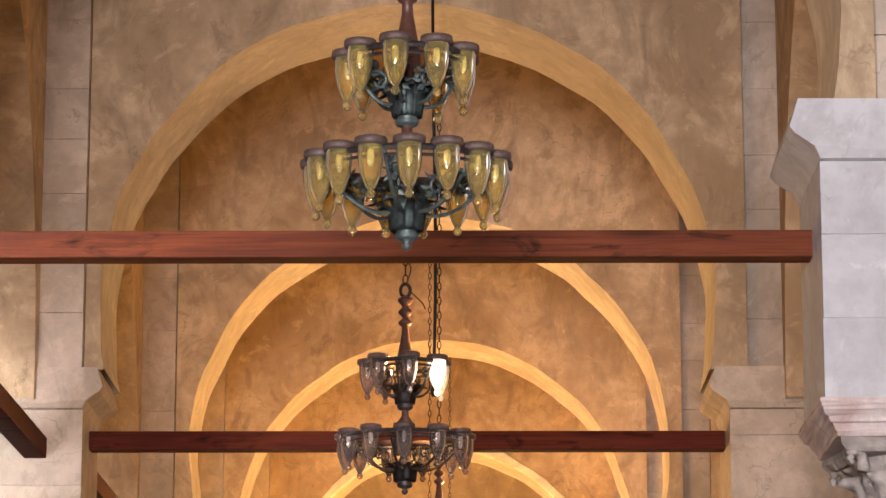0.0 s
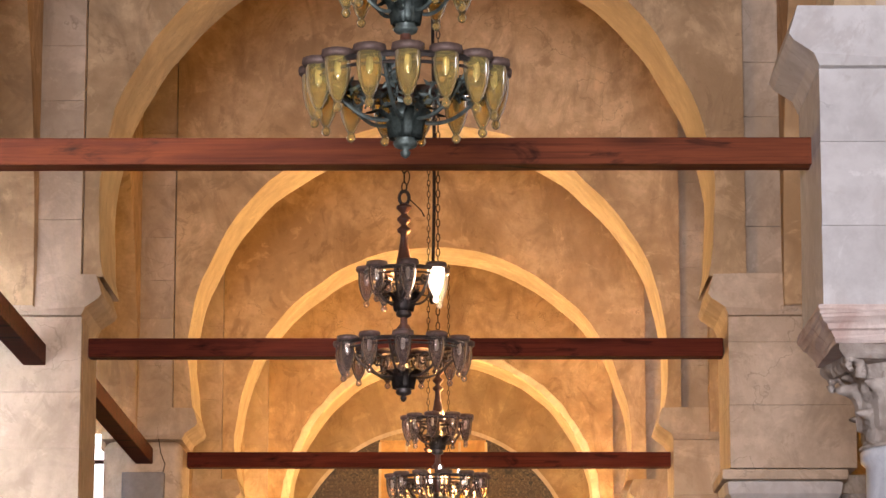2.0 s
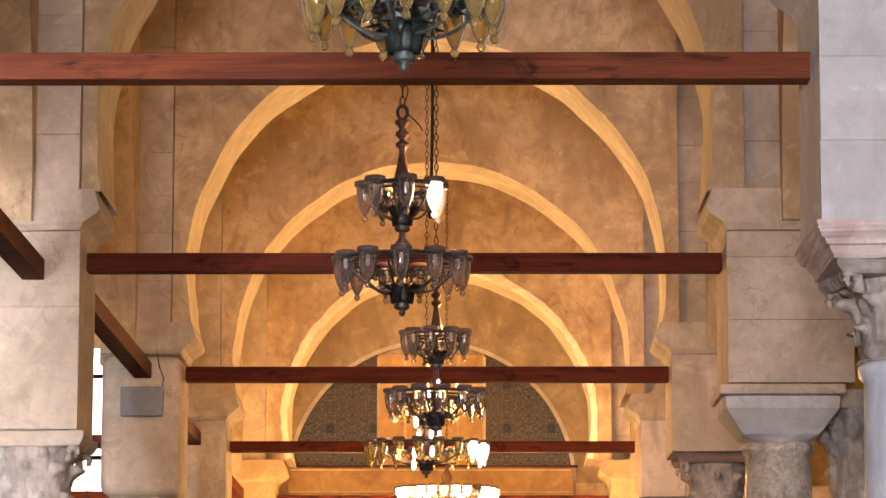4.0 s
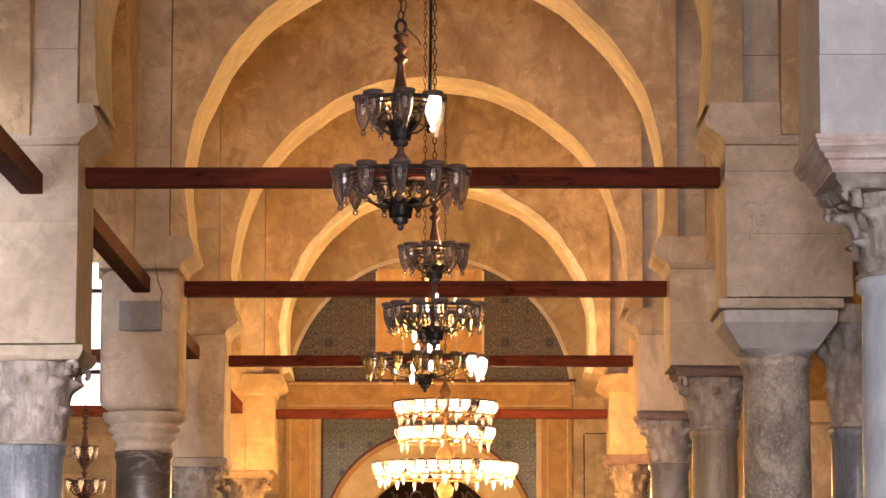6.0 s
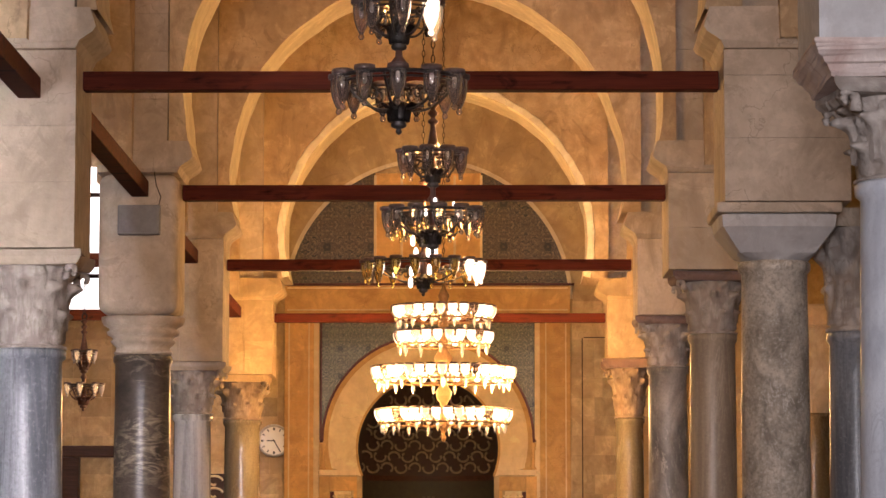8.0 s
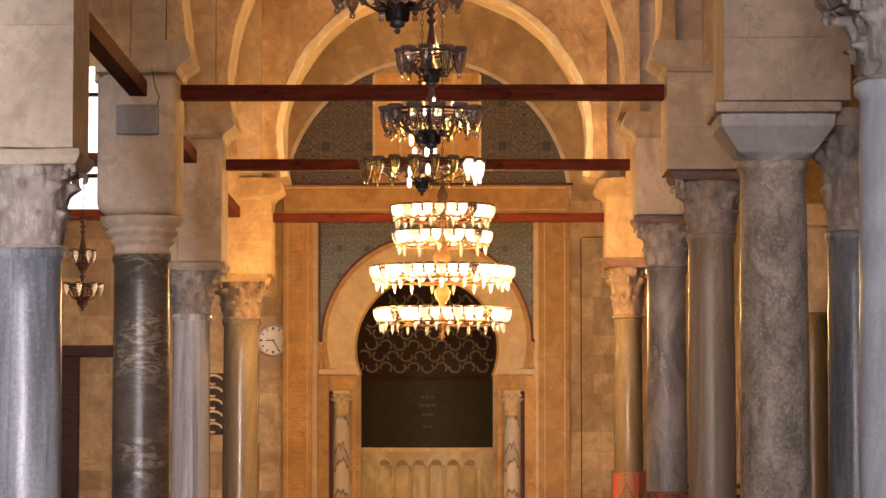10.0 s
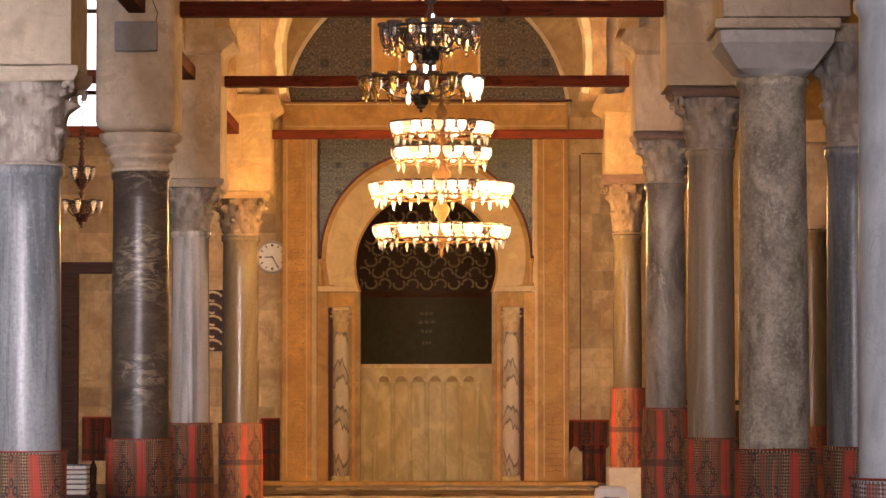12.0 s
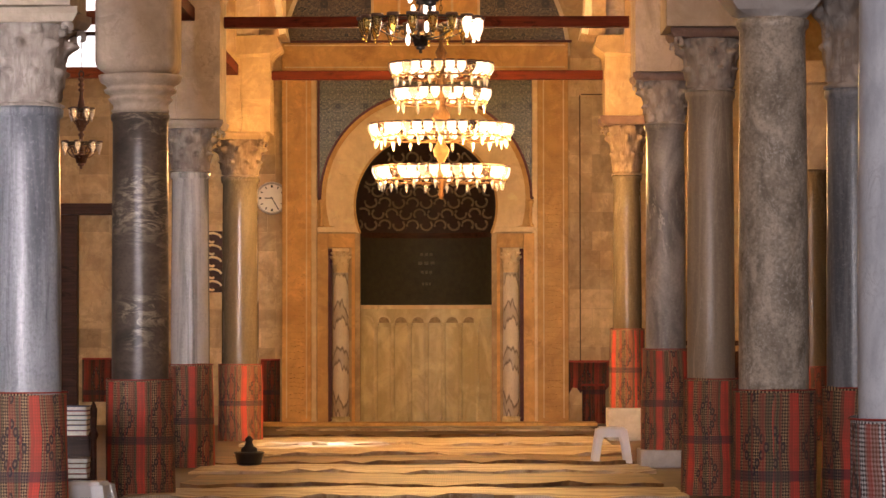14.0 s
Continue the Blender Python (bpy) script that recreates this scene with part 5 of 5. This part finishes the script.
# ---------------------------------------------------------------- things on the floor and walls
def mat_rug(x0, x1, y0, y1, mat, seed, z=0.0):
    rng = random.Random(seed)
    bm = bmesh.new()
    n = 26
    rows = []
    for i in range(n + 1):
        x = x0 + (x1 - x0) * i / n
        wob = 0.20 * math.sin(x * (1.3 + 0.5 * (seed % 4)) + seed * 1.7) + 0.10 * math.sin(x * 5.1 + seed) + rng.uniform(-0.12, 0.12)
        rows.append([bm.verts.new((x, y0 + wob, z + 0.002)), bm.verts.new((x, y0 + wob, z + 0.016 + rng.uniform(0, 0.035))), bm.verts.new((x, (y0 + y1) / 2, z + 0.018)), bm.verts.new((x, y1 + wob, z + 0.014)), bm.verts.new((x, y1 + wob, z + 0.002))])
    for a, b in zip(rows, rows[1:]):
        for k in range(4):
            bm.faces.new((a[k], b[k], b[k + 1], a[k + 1]))
    ob = part("floor_mat", bm, mat)
    return tagged(ob, "straw floor mat with a slightly rumpled edge", "mat", group="floor mats")


def straw(name, light, dark):
    m, nt, b = material(name)
    w = N(nt, "ShaderNodeTexWave", Scale=14.0, Distortion=1.5, Detail=3.0)
    w.bands_direction = "X"
    nt.links.new(world_coords(nt), w.inputs["Vector"])
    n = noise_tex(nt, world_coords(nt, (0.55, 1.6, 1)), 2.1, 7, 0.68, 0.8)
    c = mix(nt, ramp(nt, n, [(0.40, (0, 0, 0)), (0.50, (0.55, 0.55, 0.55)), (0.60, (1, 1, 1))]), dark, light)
    c = mix(nt, calc(nt, "MULTIPLY", w.outputs["Fac"], 0.35), c, dark)
    nt.links.new(c, b.inputs["Base Color"])
    b.inputs["Roughness"].default_value = 0.48
    bump(nt, b, w.outputs["Fac"], 0.25, 0.004)
    return m


# the two palest straws hold the daylight and sun patch in their colour
STRAWS = [straw("golden_straw", (0.30, 0.17, 0.07), (0.085, 0.042, 0.018)), straw("brown_straw", (0.20, 0.11, 0.05), (0.055, 0.028, 0.014)), straw("pale_straw", (0.68, 0.57, 0.44), (0.24, 0.15, 0.085)), straw("sunlit_straw", (0.84, 0.77, 0.66), (0.40, 0.29, 0.19))]
edges = [12.0, 15.0, 18.2, 21.4, 24.0, 26.6, 28.6, 31.2, 33.3, 35.5, 38.4, 41.3, 43.6, 45.6]
for i, (a, b) in enumerate(zip(edges, edges[1:])):
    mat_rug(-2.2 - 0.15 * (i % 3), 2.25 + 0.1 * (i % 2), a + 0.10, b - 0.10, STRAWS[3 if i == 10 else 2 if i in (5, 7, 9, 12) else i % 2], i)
tagged(part("wall_step", boxed(-2.6, 2.4, 45.9, 46.6, 0, 0.05, 0.01), STUCCO), "low ochre step before the prayer niche", "step", kind="structure")


def stool(x, y, turn, seed):
    ob = thing("plastic_stool", "white moulded plastic stool standing on the mats", "stool", (x, y, 0.018), "plastic stools")
    ob.rotation_euler.z = turn
    bm = bmesh.new()
    lo = [bm.verts.new((sx * 0.145, sy * 0.145, 0.36)) for sx, sy in ((-1, -1), (1, -1), (1, 1), (-1, 1))]
    up = [bm.verts.new((sx * 0.135, sy * 0.135, 0.385)) for sx, sy in ((-1, -1), (1, -1), (1, 1), (-1, 1))]
    bm.faces.new(up)
    bm.faces.new(lo[::-1])
    for i in range(4):
        bm.faces.new((lo[i], lo[(i + 1) % 4], up[(i + 1) % 4], up[i]))
    bmesh.ops.bevel(bm, geom=list(bm.edges), offset=0.012, segments=2, affect="EDGES")
    part("seat", bm, WHITE_PLASTIC, ob)
    for sx, sy in ((-1, -1), (1, -1), (1, 1), (-1, 1)):
        bm = bmesh.new()
        rings = []
        for cx, z, w in ((0.205, 0.0, 0.062), (0.180, 0.2, 0.066), (0.152, 0.362, 0.085)):
            rings.append([bm.verts.new((sx * (cx - a * w), sy * (cx - b * w), z)) for a, b in ((-0.1, -0.1), (1, -0.1), (1, 0.1), (0.1, 0.1), (0.1, 1), (-0.1, 1))])
        for p, q in zip(rings, rings[1:]):
            for i in range(6):
                bm.faces.new((p[i], p[(i + 1) % 6], q[(i + 1) % 6], q[i]))
        bm.faces.new(rings[0])
        bmesh.ops.recalc_face_normals(bm, faces=bm.faces)
        part("leg", bm, WHITE_PLASTIC, ob)
    for i in range(4):
        bm = boxed(-0.140, 0.140, -0.152, -0.138, 0.275, 0.365, 0.005)
        o = part("apron", bm, WHITE_PLASTIC, ob)
        o.rotation_euler.z = i * math.pi / 2
    return ob


stool(2.0, 33.4, 0.03, 1)
stool(-2.24, 21.85, -0.15, 2)

# stone slab and block beside a column foot
tagged(part("stone_slab", boxed(2.27, 2.95, 32.55, 33.35, 0.0, 0.18, 0.02), WHITESTONE), "low pale stone slab under a wrapped column", "slab")
tagged(part("stone_plinth", boxed(2.28, 2.82, 40.1, 40.7, 0.0, 0.42, 0.03), WHITESTONE), "pale stone plinth under a wrapped column", "plinth")

pot = thing("incense_pot", "small blackened clay pot with a knobbed lid on the mats", "pot", (-1.86, 33.0, 0.018))
part("bowl", lathe(bmesh.new(), [(0.10, 0), (0.13, 0.01), (0.15, 0.11), (0.165, 0.13), (0.15, 0.14), (0.12, 0.12)], seg=24), BLACKPOT, pot, smooth=True)
part("lid", lathe(bmesh.new(), [(0.09, 0.12), (0.085, 0.17), (0.05, 0.20), (0.035, 0.24), (0.045, 0.27), (0.02, 0.30), (0.004, 0.31)], seg=20), BLACKPOT, pot, smooth=True)

# wall clock
clock = thing("wall_clock", "round white wall clock with a steel rim and dark pointers", "clock", (-2.452, WALL - 0.03, 3.405))
clock.scale = (1.1, 1.0, 1.1)
def dial(bm, r, y, seg=40):
    lathe(bm, [(r, 0), (r, 0.02)], seg=seg)
    for v in bm.verts:
        v.co = Vector((v.co.x, y - v.co.z, v.co.y))
    bmesh.ops.recalc_face_normals(bm, faces=bm.faces)
    return bm
part("face", dial(bmesh.new(), 0.20, 0.0), plain("clock_dial_white", (0.78, 0.74, 0.66), 0.5, 0, 8, 0.05), clock)
part("rim", torus(bmesh.new(), (0, -0.02, 0), 0.208, 0.017, Euler((math.pi / 2, 0, 0)).to_matrix(), 40, 8), plain("brushed_steel", (0.55, 0.53, 0.5), 0.3, 0.9), clock)
DARKPAINT = plain("black_paint", (0.02, 0.02, 0.02), 0.5)
for ang, length in ((150, 0.15), (270, 0.10)):
    o = part("clock_pointer", boxed(-0.007, 0.007, -0.026, -0.022, -0.02, length), DARKPAINT, clock)
    o.rotation_euler.y = radians(ang)
for h in range(12):
    o = part("hour_mark", boxed(-0.008 if h % 3 else -0.014, 0.008 if h % 3 else 0.014, -0.0245, -0.021, 0.145, 0.178), DARKPAINT, clock)
    o.rotation_euler.y = radians(30 * h)

# woven mats hung along the far wall
def wall_mat(x0, x1, z0, z1, y, ragged):
    ob = thing("hanging_mat", "dark red woven mat hung against the wall foot", "mat", ((x0 + x1) / 2, y, 0), "wall mats")
    bm = bmesh.new()
    uvl = bm.loops.layers.uv.new("UVMap")
    n = 12
    w = x1 - x0
    rows = []
    for i in range(n + 1):
        x = -w / 2 + w * i / n
        low = z0 + (ragged * abs(math.sin(i * 1.1)) if ragged else 0)
        rows.append([(x, 0.012 * math.sin(i * 1.7), low), (x, 0.012 * math.sin(i * 1.3), z1)])
    vs = [[bm.verts.new(p) for p in r] for r in rows]
    for i in range(n):
        f = bm.faces.new((vs[i][0], vs[i + 1][0], vs[i + 1][1], vs[i][1]))
        for lp in f.loops:
            lp[uvl].uv = (lp.vert.co.x, lp.vert.co.z)
    bmesh.ops.solidify(bm, geom=bm.faces, thickness=0.02)
    part("weave", bm, REDMAT, ob)
    part("top_border", boxed(-w / 2, w / 2, -0.02, 0.03, z1 - 0.02, z1 + 0.012, 0.006), plain_cord, ob)


wall_mat(-2.62, -2.33, 0.02, 0.98, WALL - 0.06, 0.0)
wall_mat(2.0, 2.72, 0.45, 0.95, WALL - 0.06, 0.12)
wall_mat(2.2, 2.55, 0.02, 0.60, WALL - 0.09, 0.0)
wall_mat(-5.3, -4.75, 0.35, 1.0, WALL - 0.06, 0.0)
wall_mat(-3.9, -3.4, 0.1, 0.98, WALL - 0.06, 0.0)

# bookcase in the west aisle
case = thing("bookcase", "low dark wooden bookcase filled with stacked books", "bookcase", (-2.80, 24.6, 0))
part("back_panel", boxed(-0.32, 0.28, 0.20, 0.22, 0, 0.86), DARKWOOD, case)
for x in (-0.34,):
    part("side_panel", boxed(x, x + 0.03, -0.18, 0.22, 0, 0.93, 0.004), DARKWOOD, case)
for z in (0.03, 0.27, 0.605):
    part("shelf", boxed(-0.31, 0.29, -0.18, 0.20, z, z + 0.025, 0.003), DARKWOOD, case)
part("front_post", lathe(bmesh.new(), [(0.025, 0), (0.025, 0.2), (0.04, 0.24), (0.025, 0.28), (0.025, 0.6), (0.04, 0.64), (0.022, 0.68), (0.03, 0.84), (0.008, 0.90)], 0.305, -0.18, 0, seg=14), DARKWOOD, case, smooth=True)
rng = random.Random(3)
COVERS = [plain("book_cover_" + n, c, 0.6, 0, 20, 0.2) for n, c in (("red", (0.30, 0.05, 0.04)), ("teal", (0.05, 0.20, 0.22)), ("navy", (0.05, 0.06, 0.12)), ("brown", (0.16, 0.08, 0.05)))]
for zz, n in ((0.295, 4), (0.630, 6)):
    for stack in (-0.15, 0.14):
        z = zz
        for i in range(n):
            h = rng.uniform(0.036, 0.046)
            if zz < 0.5 and z + h > 0.47:
                break
            bk = thing("book", "closed hardback book lying in a stack on the shelf", "book", (-2.80 + stack + rng.uniform(-0.01, 0.01), 24.55, z), "stacked books")
            bk.rotation_euler.z = rng.uniform(-0.05, 0.05)
            part("page_block", boxed(-0.115, 0.115, -0.155, 0.15, 0.006, h - 0.006), PAPER, bk)
            cm = COVERS[rng.randrange(4)]
            part("cover", boxed(-0.12, 0.12, -0.16, 0.155, 0.0005, 0.006), cm, bk)
            part("cover", boxed(-0.12, 0.12, -0.16, 0.155, h - 0.006, h), cm, bk)
            z += h

# wooden screen and door post in the west aisle
scr = thing("wooden_door_frame", "dark wooden door frame against the aisle's end wall", "door frame", (-5.2, WALL - 0.25, 0))
part("post", boxed(-0.42, -0.14, -0.10, 0.10, 0, 3.15, 0.012), DARKWOOD, scr)
part("lintel", boxed(-0.60, 0.75, -0.12, 0.12, 3.152, 3.32, 0.012), DARKWOOD, scr)
part("post", boxed(0.5, 0.72, -0.10, 0.10, 0, 3.15, 0.012), DARKWOOD, scr)
# aisle tie beams
for y, z, k in ((40.4, 4.72, 0), (32.94, 4.70, 1)):
    ob = tagged(part("tie_beam", boxed(-7.1, -3.0, y - 0.08, y + 0.08, z, z + 0.14, 0.008), BEAMWOOD), "reddish wooden tie beam across the side aisle", "beam", group="aisle tie beams")
# carved panel on the far wall
pan = thing("carved_panel", "dark carved wooden panel with pale scrollwork on the wall", "panel", (-3.35, WALL - 0.05, 2.45))
part("board", boxed(-0.22, 0.22, -0.02, 0.04, -0.46, 0.46, 0.01), DARKWOOD, pan)
for i in range(5):
    pts = [(0.14 * math.cos(j * 0.5) * (1 - j / 16), -0.03, -0.36 + i * 0.18 + 0.07 * math.sin(j * 0.5)) for j in range(12)]
    part("scroll", tube(bmesh.new(), pts, 0.018, 5), CREAM, pan)
# grey loudspeaker on a pier
spk = thing("loudspeaker", "flat grey metal loudspeaker box fixed to a stone pier", "loudspeaker", (-2.44, 26.98, 4.53))
part("case", boxed(-0.185, 0.185, -0.05, 0.045, -0.13, 0.13, 0.012), GREYPANEL, spk)
part("grille", boxed(-0.165, 0.165, -0.056, -0.048, -0.11, 0.11, 0.004), GREYPANEL, spk)
part("cable", tube(bmesh.new(), [(0.17, -0.02, 0.12), (0.19, -0.02, 0.2), (0.15, -0.02, 0.3), (0.13, -0.02, 0.42)], 0.004), IRON, spk)

# dressed blocks of the far wall, set slightly proud
rng = random.Random(11)
variants = []
for i, w in enumerate((0.34, 0.46, 0.58)):
    variants.append((w, mesh_of("wall_block", boxed(0.003, w - 0.003, -0.014, 0.0, 0.003, 0.287, 0.004), QIBLA, False)))
for xa, xb, top in ((-4.0, -2.32, 5.7), (2.02, 3.6, 5.7), (-6.4, -4.9, 5.2)):
    z = 0.0
    while z + 0.29 < top:
        x = xa
        while x < xb:
            w, me = variants[rng.randrange(3)]
            if x + w > xb + 0.02:
                fit = [v for v in variants if x + v[0] <= xb + 0.02]
                if not fit:
                    break
                w, me = fit[-1]
            o = new("wall_block", me)
            o.parent = wall_north
            o.location = (x, WALL - 0.002 + rng.uniform(0, 0.006), z)
            x += w
        z += 0.29

# sunk outline of a blocked recess beside the niche
groove = plain("dark_mortar_line", (0.10, 0.06, 0.035), 0.9, 0, 40, 0.4)
for x0, x1, z0, z1 in ((2.17, 2.188, 0.95, 4.95), (2.20, 2.62, 4.95, 4.968)):
    part("recess_line", boxed(x0, x1, WALL - 0.019, WALL - 0.001, z0, z1, 0.003), groove, wall_north)
screen = thing("wooden_screen", "low dark panelled wooden screen standing in the side aisle", "screen", (4.6, 43.6, 0))
for i in range(6):
    part("screen_panel", boxed(-1.35 + i * 0.45, -0.93 + i * 0.45, -0.02, 0.02, 0.08, 1.12, 0.008), DARKWOOD, screen)
for i in range(7):
    part("post", boxed(-1.40 + i * 0.45, -1.352 + i * 0.45, -0.035, 0.035, 0.0, 1.2, 0.006), DARKWOOD, screen)
part("rail", boxed(-1.40, 1.35, -0.04, 0.04, 1.202, 1.27, 0.01), DARKWOOD, screen)
